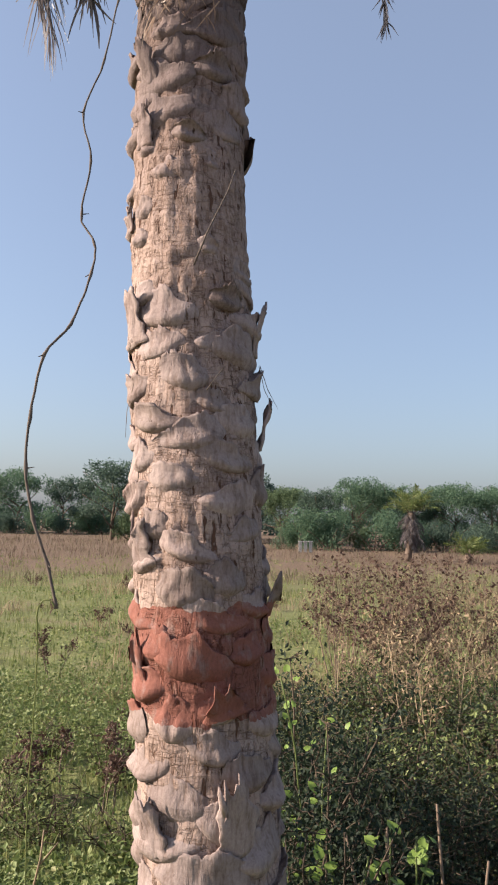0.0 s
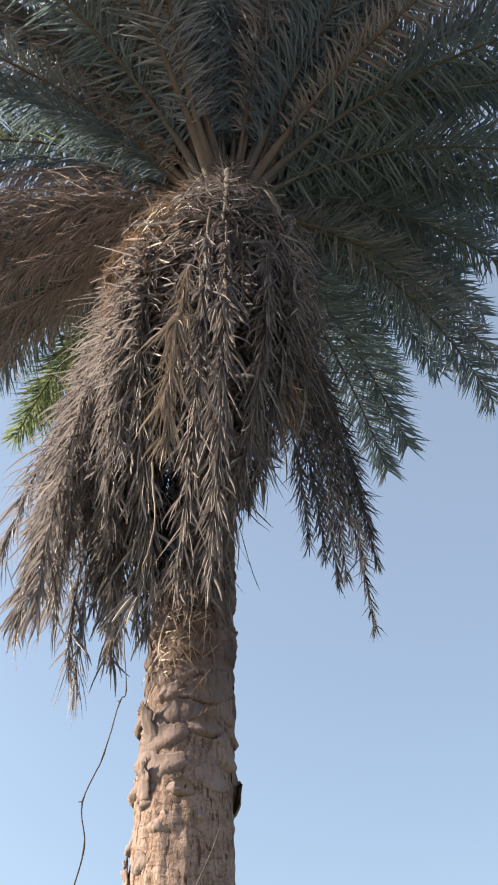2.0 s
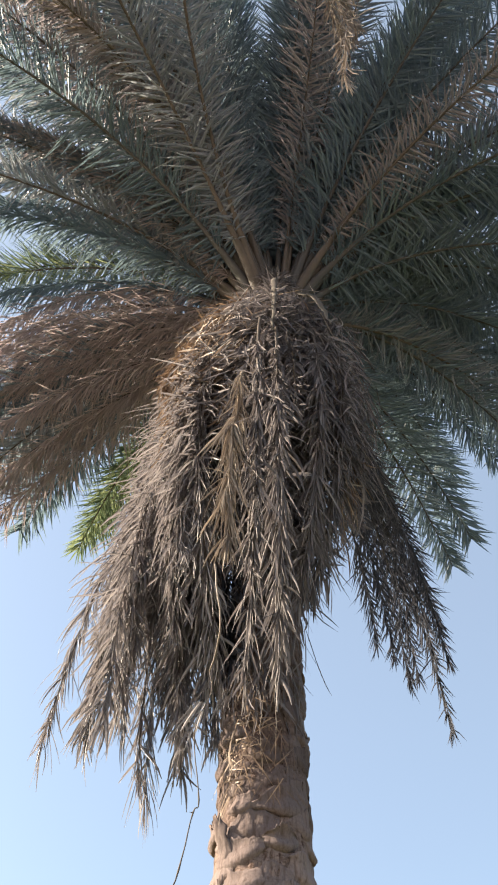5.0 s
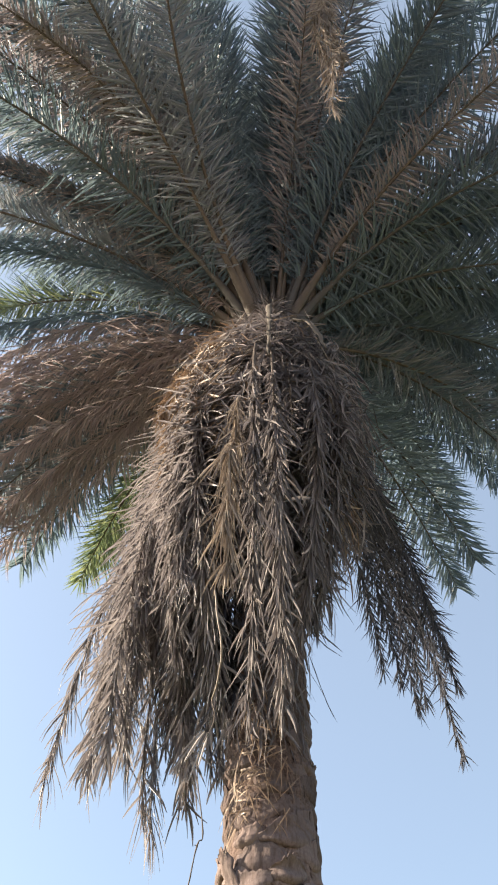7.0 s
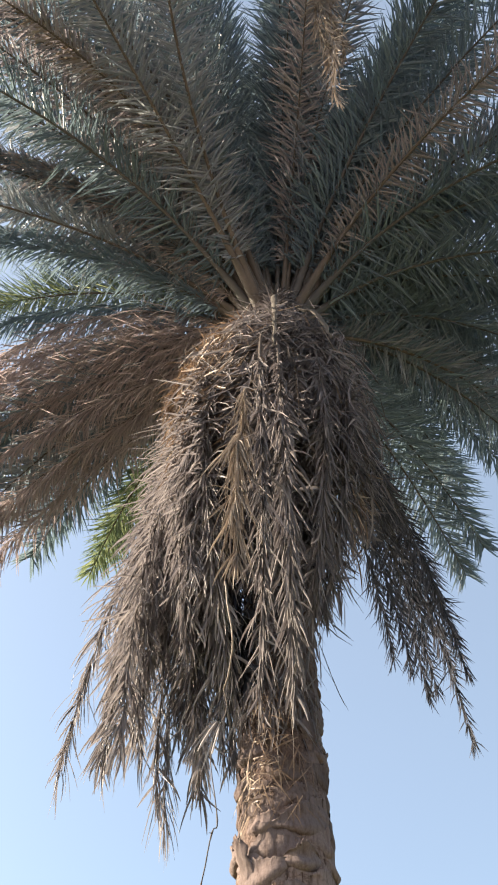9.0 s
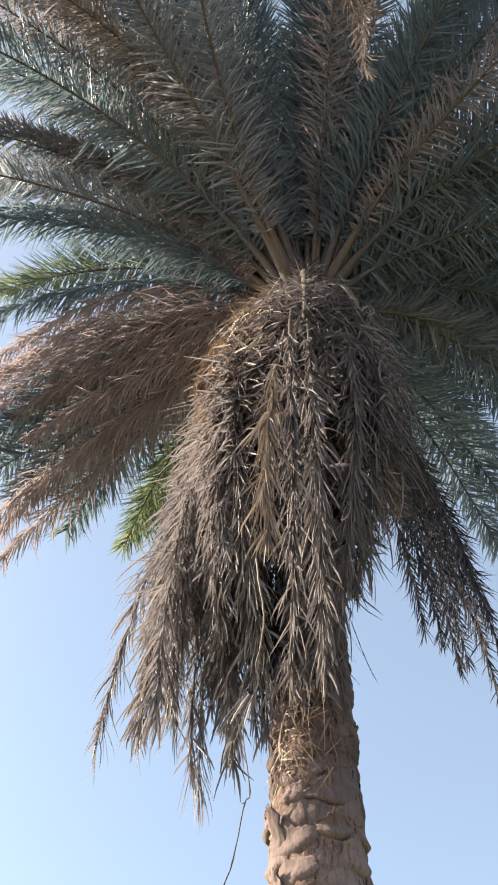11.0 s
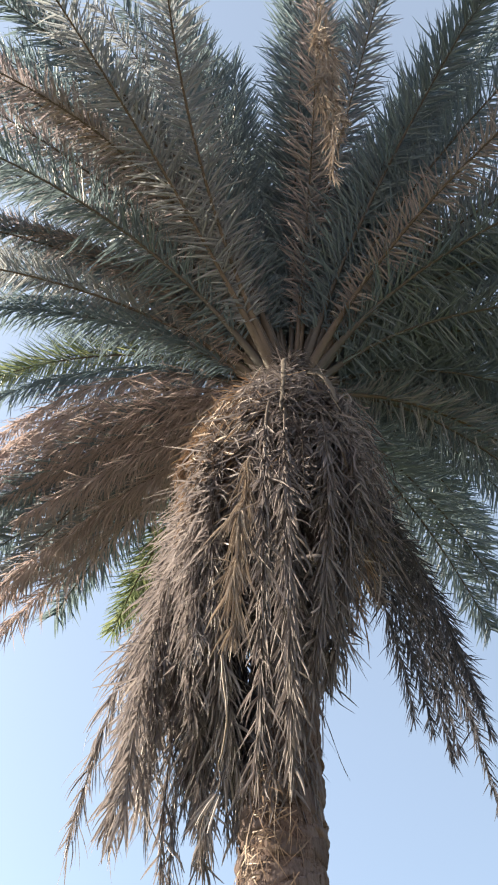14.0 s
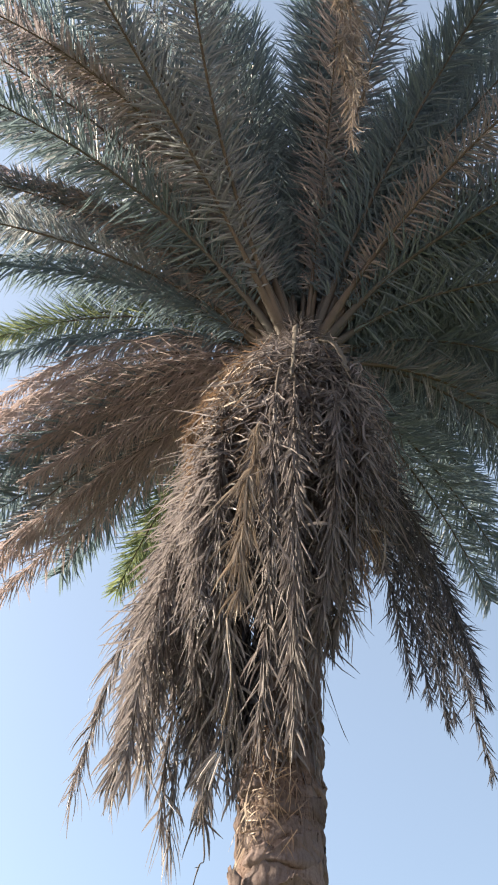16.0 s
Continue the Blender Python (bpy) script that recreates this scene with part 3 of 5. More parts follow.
RIB = frond("old", -65, 75, 3.81, 68, -14, 0.03)
frond("old", -31, 56, 3.79, 78, -3, 0.09)
frond("old", 12, 78, 3.78, 77, -15, 0.03)
frond("mid", 40, 78, 3.86, 92, -26, 0.05)
frond("mid", 38, 49, 3.68, 92, 4, 0.02)
frond("green", 41, 49, 3.73, 104, 5, 0.06)
frond("old", -129, 60, 3.79, 78, -4, 0.01)
DRY_ONE = frond("brown", -147, 61, 3.82, 62, -7, -0.06)
frond("mid", -159, 53, 3.81, 72, 6, 0.0)
frond("curtain", -165, 53, 3.80, 74, 2, -0.01)
frond("green", -133, 53, 3.78, 79, -4, -0.01)
frond("young", 181, 59, 3.81, 81, -2, 0.01)
frond("curtain", 178, 55, 3.80, 77, -2, 0.0)
frond("brown", 183, 52, 3.90, 81, -26, -0.06)
frond("brown", 176, 46, 3.92, 66, -18, -0.21)
frond("brown", 152, 16, 3.57, 64, 12, 0.0)
frond("brown", 147, 8, 3.69, 51, 16, 0.04)
for az, rise, dz in ((135, 39, -0.02), (137, 36, -0.05), (133, 41, 0.02)):
    frond("young", az, rise, 3.2, 88, -2, dz)
frond("green", 149, 30, 3.55, 72, 27, -0.04)
frond("brown", 181, 45, 3.85, 79, -24, -0.12)
frond("brown", 154, 12, 3.5, 58, 13, 0.0)
for az, rise, length, droop, bend, dz in ((166, 33, 2.9, 56, 2, -0.12), (161, 24, 2.7, 52, 8, -0.10), (178, 41, 3.6, 74, -22, -0.15), (173, 38, 3.2, 66, -10, -0.15)):
    frond("brown", az, rise, length, droop, bend, dz)
for az, rise, droop, bend in ((-108, 66, 80, -14), (-122, 65, 78, -10), (-138, 64, 74, -6), (-152, 60, 70, 0)):
    frond("mid", az, rise, 3.7, droop, bend, 0.04)
frond("mid", -114, 51, 3.76, 63, 37, -0.03)
frond("mid", -117, 50, 3.80, 71, 13, -0.03)
frond("green", -42, 67, 3.80, 72, -9, 0.06)
frond("green", 61, 42, 3.41, 90, -3, 0.0)
frond("green", 66, 39, 3.50, 89, -3, 0.0)
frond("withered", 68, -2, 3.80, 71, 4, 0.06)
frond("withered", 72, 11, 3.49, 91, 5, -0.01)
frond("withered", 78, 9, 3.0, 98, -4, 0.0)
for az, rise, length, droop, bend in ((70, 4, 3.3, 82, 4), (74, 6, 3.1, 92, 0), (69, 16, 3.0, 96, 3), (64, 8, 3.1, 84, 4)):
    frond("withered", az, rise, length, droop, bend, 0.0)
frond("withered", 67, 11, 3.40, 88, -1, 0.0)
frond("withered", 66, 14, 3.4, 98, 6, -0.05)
# young fronds of the heart and those at the back
for k in range(20):
    az = k * 137.5 + 20
    if k == 15:
        continue
    frond("green", az, 88 - 0.75 * k + 3 * (k % 3), 3.2 + 0.15 * (k % 4), 52 + 5 * (k % 4), (-9, 6, 0)[k % 3], 0.24 - 0.004 * k)
for az, rise, droop in ((-18, 64, 80), (75, 52, 84), (100, 50, 84), (118, 46, 88)):
    frond("mid", az, rise, 3.6, droop, 0, 0.05)
for k, (az, rise, droop, bend) in enumerate(((-112, 60, 84, -20), (-129, 62, 78, -4), (-147, 60, 66, -7), (-160, 56, 72, 4), (-172, 56, 76, 0), (175, 56, 78, -6), (-38, 60, 74, -6), (-22, 62, 78, 0), (-8, 60, 80, 4), (6, 66, 84, 0), (20, 60, 86, 0), (30, 66, 90, -8), (42, 58, 92, 0), (54, 52, 90, 0))):
    frond("curtain" if az in (-172, -160) else "green", az + 6, rise + 7, 3.75, droop + 2, bend, 0.08)
    if k % 3 == 0:
        frond("green", az - 5, rise + 13, 3.5, droop + 4, bend, 0.12)
for k in range(13):
    frond("green", -16 + 7.5 * k, 57 + 4 * (k % 3), 3.7, 86 + 3 * (k % 2), (0, 5, -5)[k % 3], 0.06)
for k in range(6):
    frond("mid" if k % 2 else "green", 146 + 4 * k, 27 + 4 * (k % 3), 3.3, 70 + 4 * (k % 2), (0, 8, -8)[k % 3], 0.05)
for k in (0, 1, 2, 4, 5, 7, 8):
    frond("green", -118 + 11 * k, 84 + 3 * (k % 2), 3.5, 58 + 4 * (k % 3), (0, 6, -6)[k % 3], 0.2)
for k in (0, 1, 2, 3, 5, 6, 7, 8):
    frond("green" if k % 3 else "mid", -160 + 17 * k, 76 + 5 * (k % 2), 3.9, 74, (-6, 4, 0)[k % 3], 0.08)
for az, rise, bend in ((-76, 81, -3), (-97, 80, -8), (-103, 79, -10), (-57, 81, -8), (-36, 78, 0), (-70, 84, -8)):
    frond("green", az, rise, 3.75, 66, bend, 0.12)
# the skirt of dead fronds
frond("dead", -85, -18, 3.42, 98, 6, -0.37)
frond("feathered", -194, -53, 3.78, 41, -11, -0.08)
frond("feathered", 162, -31, 3.49, 55, 5, -0.16)
frond("feathered", -192, -40, 3.47, 49, -7, -0.09)
frond("dead", -44, -16, 2.85, 105, -7, -0.29)
frond("dead", -65, -16, 3.0, 101, 8, -0.32)
frond("feathered", -179, -31, 2.97, 61, -34, 0.04)
frond("dead", -95, -16, 3.52, 98, 23, -0.38)
made = 0
while made < 15:
    az = frond_rnd.choice((frond_rnd.uniform(-176, -136), frond_rnd.uniform(-102, -45)))
    made += frond("dead", az, -22 + frond_rnd.uniform(-10, 8), frond_rnd.uniform(1.6, 3.0), 97 + frond_rnd.uniform(-6, 8), frond_rnd.uniform(-16, 16), frond_rnd.uniform(-0.7, -0.1), None, True) is not None
for k in range(13):
    az = 160 + 2.8 * k + frond_rnd.uniform(-3, 3)
    rise = frond_rnd.uniform(-60, -40)
    frond("feathered", az, rise, frond_rnd.uniform(2.2, 3.6), 94 + rise, frond_rnd.uniform(-12, 12), frond_rnd.uniform(-0.4, 0.0))
for k in range(12):
    frond("dead", (-146 + 3 * k if k < 5 else -105 + 4 * (k - 5)) + frond_rnd.uniform(-3, 3), -58 + frond_rnd.uniform(-6, 6), frond_rnd.uniform(1.6, 2.3), 34, frond_rnd.uniform(-10, 10), frond_rnd.uniform(-0.35, -0.1))
for az, rise, length, droop, bend, dz in ((-194, -53, 3.7, 41, -11, -0.08), (162, -31, 3.45, 55, 5, -0.16), (-192, -40, 3.45, 49, -7, -0.09), (-179, -31, 3.0, 61, -34, 0.04), (-186, -46, 3.6, 46, -10, -0.1)):
    for _ in range(3):
        frond("feathered", az + frond_rnd.uniform(-5, 5), rise + frond_rnd.uniform(-7, 0), length * frond_rnd.uniform(0.8, 1.0), droop + frond_rnd.uniform(-3, 3), bend + frond_rnd.uniform(-6, 6), dz + frond_rnd.uniform(-0.15, 0.1))
for k in range(5):
    frond("ragged", -135 + 18 * k + frond_rnd.uniform(-4, 4), -50 + frond_rnd.uniform(-10, 12), frond_rnd.uniform(0.6, 1.1), 36, frond_rnd.uniform(-15, 15), frond_rnd.uniform(0.25, 0.45), 0.5)
# the gold here partly paints the sun that falls on this side
for k in range(5):
    frond("golden", -172 + 9 * k + frond_rnd.uniform(-3, 3), -28 + frond_rnd.uniform(-8, 8), frond_rnd.uniform(0.9, 1.5), 62, frond_rnd.uniform(-12, 12), frond_rnd.uniform(-0.1, 0.15), 0.5)
made = 0
while made < 8:
    made += frond("ragged", frond_rnd.uniform(-178, -20), -38 + frond_rnd.uniform(-12, 10), frond_rnd.uniform(1.0, 2.2), 58 + frond_rnd.uniform(-8, 8), frond_rnd.uniform(-15, 15), frond_rnd.uniform(-0.35, 0.22), 0.5, True) is not None
for k in range(14):
    frond("ragged", 20 + 11.0 * k + frond_rnd.uniform(-5, 5), -48 + frond_rnd.uniform(-8, 8), frond_rnd.uniform(0.9, 1.5), 46 + frond_rnd.uniform(-6, 6), frond_rnd.uniform(-20, 20), frond_rnd.uniform(-0.6, -0.1))

for az, length, bend, dz in ((-133, 3.2, 30, -0.42), (-136, 3.2, 44, -0.36), (-144, 3.05, 34, -0.3), (-152, 3.25, 24, -0.3), (-160, 3.1, 14, -0.26)):
    frond("feathered", az, -24, length, 92, bend, dz)
for az, rise, length, bend in ((-141, -30, 2.7, 6), (-148, -34, 2.9, -4), (-154, -36, 3.0, 3), (-161, -38, 3.0, -6)):
    frond("feathered", az, rise, length, 96 + rise + 6, bend, -0.25)


THATCH_Z = (3.4, 3.8, 4.2, 4.6, 5.0, 5.4, 5.8, 6.2, 6.6, 6.9, 7.05)
THATCH_R = (0.20, 0.22, 0.26, 0.32, 0.41, 0.47, 0.51, 0.49, 0.38, 0.26, 0.18)


def thatch(n, az, heights, material, label, seed, stray=0.6, length=(0.14, 0.34), width=(0.008, 0.026), off=0.05):
    """Loose dead leaflets matted over the skirt, each a folded, bent blade that lies mostly downwards."""
    r = random.Random(seed)
    verts, faces = [], []
    for _ in range(n):
        z = r.uniform(*heights)
        deg = r.gauss(*az)
        if -127 < deg < -112 and 3.9 < z < 5.45:       # the dark cleft in the skirt
            continue
        a = radians(deg)
        rad = float(np.interp(z, THATCH_Z, THATCH_R)) * (1 + 0.10 * noise.noise((math.cos(a) * 2.5, math.sin(a) * 2.5, z * 1.7))) + r.uniform(-0.07, off)
        c = axis(z)
        out, tan = Vector((math.cos(a), math.sin(a), 0)), Vector((-math.sin(a), math.cos(a), 0))
        lie = noise.noise((math.cos(a) * 3, math.sin(a) * 3, z * 2.0 + seed)) * 0.45
        p = Vector((c.x, c.y, z)) + out * rad
        way = lie + r.gauss(0, stray)
        d = (Vector((0, 0, -math.cos(way))) + tan * math.sin(way) + out * r.gauss(0.06, 0.22)).normalized()
        s = d.cross(out + tan * r.gauss(0, 0.7)).normalized()
        l, w = r.uniform(*length), 0.5 * r.uniform(*width)
        turn, fall = r.gauss(0, 0.12), r.uniform(0.0, 0.10)
        o = len(verts)
        for j, wj in enumerate((0.5, 1.0, 0.9, 0.15)):
            fold = s.cross(d) * (w * wj * 0.5)
            verts += [p - s * (w * wj), p - fold, p + s * (w * wj)]
            p = p + d * (l / 3)
            d = (d + s * turn + Vector((0, 0, -fall))).normalized()
            s = (s - d * s.dot(d)).normalized()
        for j in range(3):
            b = o + 3 * j
            faces += [(b, b + 1, b + 4, b + 3), (b + 1, b + 2, b + 5, b + 4)]
    palm_part("dead_leaf_mat", mesh_of("dead_leaf_mat", verts, faces, material), label, "stuff")


thatch(4600, (-80, 62), (5.2, 6.95), M_DEAD, "tangled mat of dead grey-brown leaflets under the crown", 5, 0.55, (0.16, 0.40), (0.006, 0.018), 0.16)
thatch(2600, (-88, 46), (4.4, 5.9), M_DEAD, "hanging mat of dead grey-brown leaflets", 6, 0.6, (0.12, 0.28), (0.006, 0.018))
# fills the cleft with darkened leaflets; the deep shade is in their colour
thatch(1300, (-150, 18), (3.9, 5.4), M_SHADEDEAD, "matted leaflets deep in the skirt, darkened for its shade", 13, 0.5, (0.12, 0.28), (0.010, 0.022), 0.0)
thatch(520, (-88, 30), (3.62, 4.7), M_DEAD, "thin dead leaflets hanging over the trunk", 7, 0.3, (0.10, 0.26), (0.005, 0.014), 0.02)
thatch(1500, (-84, 40), (5.2, 6.6), M_DEAD, "loose dead leaflets standing off the skirt at all angles", 12, 0.75, (0.14, 0.34), (0.006, 0.020), 0.22)
thatch(300, (-72, 48), (4.9, 7.0), M_BLEACHED, "pale broken flakes of dead leaf lying on the skirt", 9, 1.2, (0.10, 0.30), (0.008, 0.024), 0.13)
# orange of the fibre, warmed further for the sun on the left dome
thatch(2000, (-138, 22), (5.3, 6.5), M_GOLD, "tangled leaf sheath fibre and leaflets, orange partly for low sun", 8, 1.0, (0.10, 0.26), (0.005, 0.018), 0.20)

thatch(380, (-18, 12), (4.7, 6.1), M_GOLD, "rust-brown withered leaflets at the side of the skirt", 10, 0.6, (0.10, 0.26), (0.006, 0.016), 0.10)


def tuft(line, name, label, kind):
    """A bunch of bleached dead leaflets hanging along a line."""
    ob = palm_part(name, mesh_of(name, *tube(line, [0.009 * (1 - 0.06 * k) for k in range(len(line))], 5), M_DRYRACHIS, True), label)
    part("foliage", leaflet_mesh(line, kind, frond_rnd), ob, "", "stuff")


TUFT = [RIB[24].lerp(Vector((0.48, 0.94, 6.1)), k / 14) + Vector((0.03 * math.sin(1.3 * k), 0.03 * math.cos(1.9 * k), 0)) for k in range(15)]
# pale strand put in for the sunlit edge of a hanging frond
CASCADE = [Vector((-0.239 - 0.05 * math.sin(2.2 * k / 17), 2.05 - 0.03 * math.sin(1.1 * k), 5.19 - 0.073 * k)) for k in range(18)]
tuft(CASCADE, "dead_leaf_tuft", "straw-coloured hanging leaflets standing for a sunlit frond edge", "strands")
# pale leaflets also stand for the sunlit upper edges of these fronds
for line, a, b in ((DRY_ONE, 11, 24), (DRY_TWO, 10, 22)):
    tuft([p + Vector((-0.05, -0.02, 0.05)) for p in line[a:b]], "dry_fringe", "dry leaflets along an old frond, pale for its sunlit edge", "fringe")
for dx, dy in ((0.05, 0.03), (-0.04, 0.05)):
    tuft([p + Vector((dx, dy, 0.04)) for p in TUFT[2:13]], "dead_leaf_tuft", "bleached tuft of dead leaflets hanging in the crown", "strands")
tuft(TUFT, "dead_leaf_tuft", "bleached tuft of dead leaflets hanging in the crown", "strands")


def fibre_mat():
    """Torn brown leaf-sheath fibre and strips lying on the trunk below the skirt."""
    verts, faces = [], []
    r = random.Random(17)
    for _ in range(70):
        z = r.uniform(3.15, 3.8)
        a = radians(max(-118, r.gauss(-95, 28)))
        rad = 0.205 + r.uniform(0, 0.03)
        c = axis(z)
        p = Vector((c.x + rad * math.cos(a), c.y + rad * math.sin(a), z))
        out = Vector((math.cos(a), math.sin(a), 0))
        tan = Vector((-math.sin(a), math.cos(a), 0))
        d = (Vector((0, 0, -1)) + tan * r.gauss(0, 0.55) + out * r.uniform(-0.05, 0.22)).normalized()
        w, l = r.uniform(0.001, 0.0032), r.uniform(0.05, 0.18)
        s = d.cross(out).normalized() * w
        o = len(verts)
        verts += [p - s, p + s, p + d * l * 0.5 - s + out * 0.008, p + d * l * 0.5 + s + out * 0.008, p + d * l]
        faces += [(o, o + 1, o + 3, o + 2), (o + 2, o + 3, o + 4)]
    palm_part("sheath_fibre", mesh_of("sheath_fibre", verts, faces, M_GOLD), "torn straw-brown leaf sheath fibre", "stuff")
    verts, faces = [], []
    for _ in range(90):
        z = r.uniform(3.22, 3.75)
        a = radians(max(-120, r.gauss(-108, 14)))
        c = axis(z)
        rad = 0.186 + r.uniform(0, 0.022)
        out, tan = Vector((math.cos(a), math.sin(a), 0)), Vector((-math.sin(a), math.cos(a), 0))
        p = Vector((c.x, c.y, z)) + out * rad
        d = (tan * r.gauss(0, 0.8) + Vector((0, 0, r.uniform(-1, 0.3))) + out * r.uniform(-0.05, 0.10)).normalized()
        s = d.cross(out).normalized() * r.uniform(0.0015, 0.0040)
        l = r.uniform(0.03, 0.10)
        o = len(verts)
        verts += [p - s, p + s, p + d * l * 0.6 + s * 0.8 + out * 0.005, p + d * l * 0.6 - s * 0.8 + out * 0.005, p + d * l]
        faces += [(o, o + 1, o + 2, o + 3), (o + 3, o + 2, o + 4)]
    palm_part("sheath_fibre", mesh_of("sheath_fibre", verts, faces, M_GOLD), "straw-brown scraps of leaf sheath", "stuff")
    for pts in (((0.018, 2.52, 2.03), (0.042, 2.52, 1.961), (0.072, 2.5, 1.901)), ((0.015, 2.52, 2.03), (0.032, 2.52, 1.961), (0.049, 2.5, 1.922)), ((-0.335, 2.45, 1.96), (-0.352, 2.45, 1.877), (-0.353, 2.45, 1.805)),
                ((-0.20, 2.56, 3.55), (-0.215, 2.55, 3.40), (-0.205, 2.53, 3.24)), ((-0.16, 2.58, 3.62), (-0.15, 2.56, 3.42), (-0.155, 2.55, 3.30))):
        palm_part("loose_fibre", mesh_of("loose_fibre", *tube([Vector(pts[0]), Vector(pts[0]).lerp(Vector(pts[1]), 0.6), Vector(pts[1]), Vector(pts[2])], [0.0012, 0.0011, 0.0010, 0.0006], 5), M_BLEACHED, True), "thin loose fibre hanging off the bark")


def smooth_line(points, per, jitter, seed):
    """Points joined by a smooth curve with a slight natural wriggle."""
    r = random.Random(seed)
    q = [Vector(p) for p in points]
    q = [q[0] * 2 - q[1]] + q + [q[-1] * 2 - q[-2]]
    out = []
    for i in range(1, len(q) - 2):
        a, b, c, d = q[i - 1:i + 3]
        for k in range(per):
            t = k / per
            p = 0.5 * (2 * b + (c - a) * t + (2 * a - 5 * b + 4 * c - d) * t * t + (3 * b - a - 3 * c + d) * t ** 3)
            out.append(p + Vector((r.gauss(0, jitter), r.gauss(0, jitter), 0)))
    return out + [q[-2]]


def stubs():
    """Broken frond stalks left in the top of the skirt: one upright, one that bends over."""
    for pts, radii, material, label in (
            (((-0.096, 2.383, 6.828), (-0.086, 2.307, 6.714), (-0.086, 2.25, 6.448), (-0.086, 2.193, 6.115), (-0.096, 2.155, 5.764)), (0.020, 0.024, 0.020, 0.014, 0.006), M_PALESTALK, "broken pale grey frond stalk hanging in the skirt"),
            (((0.028, 2.459, 6.657), (0.066, 2.402, 6.619), (0.161, 2.317, 6.41), (0.218, 2.269, 6.153), (0.256, 2.231, 5.878)), (0.018, 0.022, 0.025, 0.020, 0.006), M_PALESTALK, "broken brown frond stalk bent over the skirt")):
        line = smooth_line(pts, 5, 0.004, 6)
        n = len(line) - 1
        palm_part("stalk_stub", mesh_of("stalk_stub", *tube(line, [float(np.interp(4.0 * k / n, range(5), radii)) for k in range(n + 1)], 9, 0.45), material, True), label)


def leaf_fan(root, tip, blades, spread, seed):
    """Dry leaflets still joined at the base, hanging like a small torn fan."""
    r = random.Random(seed)
    root, tip = Vector(root), Vector(tip)
    way = tip - root
    side = way.cross(Vector((0, 1, 0))).normalized()
    verts, faces = [], []
    for k in range(blades):
        u = -1 + 2 * k / (blades - 1)
        d = (way.normalized() + side * (u * spread) + Vector((0, r.gauss(0, 0.10), 0))).normalized()
        ss = d.cross(Vector((r.gauss(0, 0.3), 1, r.gauss(0, 0.2)))).normalized()
        l, w = way.length * r.uniform(0.55, 1.1), r.uniform(0.008, 0.013)
        p, o = root + side * (u * 0.018), len(verts)
        for q, wq in ((0, 0.55), (0.35, 1.0), (0.75, 0.9), (1.0, 0.35)):
            c = p + d * (l * q) + Vector((0, 0, -0.02 * q * q))
            fold = ss.cross(d) * (w * wq * 0.5)
            verts += [c - ss * (w * wq * 0.5), c - fold, c + ss * (w * wq * 0.5)]
        for q in range(3):
            a = o + 3 * q
            faces += [(a, a + 1, a + 4, a + 3), (a + 1, a + 2, a + 5, a + 4)]
    palm_part("torn_leaf_fan", mesh_of("torn_leaf_fan", verts, faces, M_LITDEAD), "tan dry leaflets hanging like a torn fan")


stubs()
leaf_fan((-0.44, 2.50, 3.50), (-0.52, 2.48, 3.31), 7, 0.36, 4)
leaf_fan((-1.11, 3.15, 3.99), (-1.17, 3.15, 3.73), 5, 0.16, 5)
fibre_mat()
boots()


def flap(z, az, width, height, off, tilt, seed):
    """A torn piece of leaf base that stands off the trunk, curled, with a ragged edge."""
    r = random.Random(seed)
    nu, nv = 9, 12
    verts, faces = [], []
    for back in (0.0, 0.005):
        for j in range(nv):
            v = j / (nv - 1)
            for k in range(nu):
                u = -1 + 2 * k / (nu - 1)
                w = width * (1.15 - 0.45 * v) * (1 + 0.55 * noise.noise((v * 5, seed, 1.0 if u > 0 else 7.0)))
                y = off * v ** 1.3 + 0.004 * (1 - u * u) + 0.010 * noise.noise((u * 2, v * 3, seed)) - back
                zz = height * v + (0.060 * noise.noise((u * 1.8, 5, seed)) + 0.030 * noise.noise((u * 6, 2, seed))) * max(0.0, v - 0.45) / 0.55
                verts.append((u * w * 0.5, y - (u * w * 0.5) ** 2 / 0.38, zz))
    n = nu * nv
    for j in range(nv - 1):
        for k in range(nu - 1):
            a = j * nu + k
            faces += [(a, a + 1, a + nu + 1, a + nu), (n + a, n + a + nu, n + a + nu + 1, n + a + 1)]
    rim = [k for k in range(nu)] + [j * nu + nu - 1 for j in range(1, nv)] + [(nv - 1) * nu + k for k in range(nu - 2, -1, -1)] + [j * nu for j in range(nv - 2, 0, -1)]
    for a, b in zip(rim, rim[1:] + rim[:1]):
        faces.append((b, a, n + a, n + b))
    c, a = axis(z), radians(az)
    ob = part("bark_flap", mesh_of("bark_flap", verts, faces, M_BOOT, True), TRUNK)
    ob.matrix_basis = Matrix.Translation((c.x + 0.184 * math.cos(a), c.y + 0.184 * math.sin(a), z)) @ pose(0, 0, 0, r.uniform(-2, 5), tilt, az - 90)


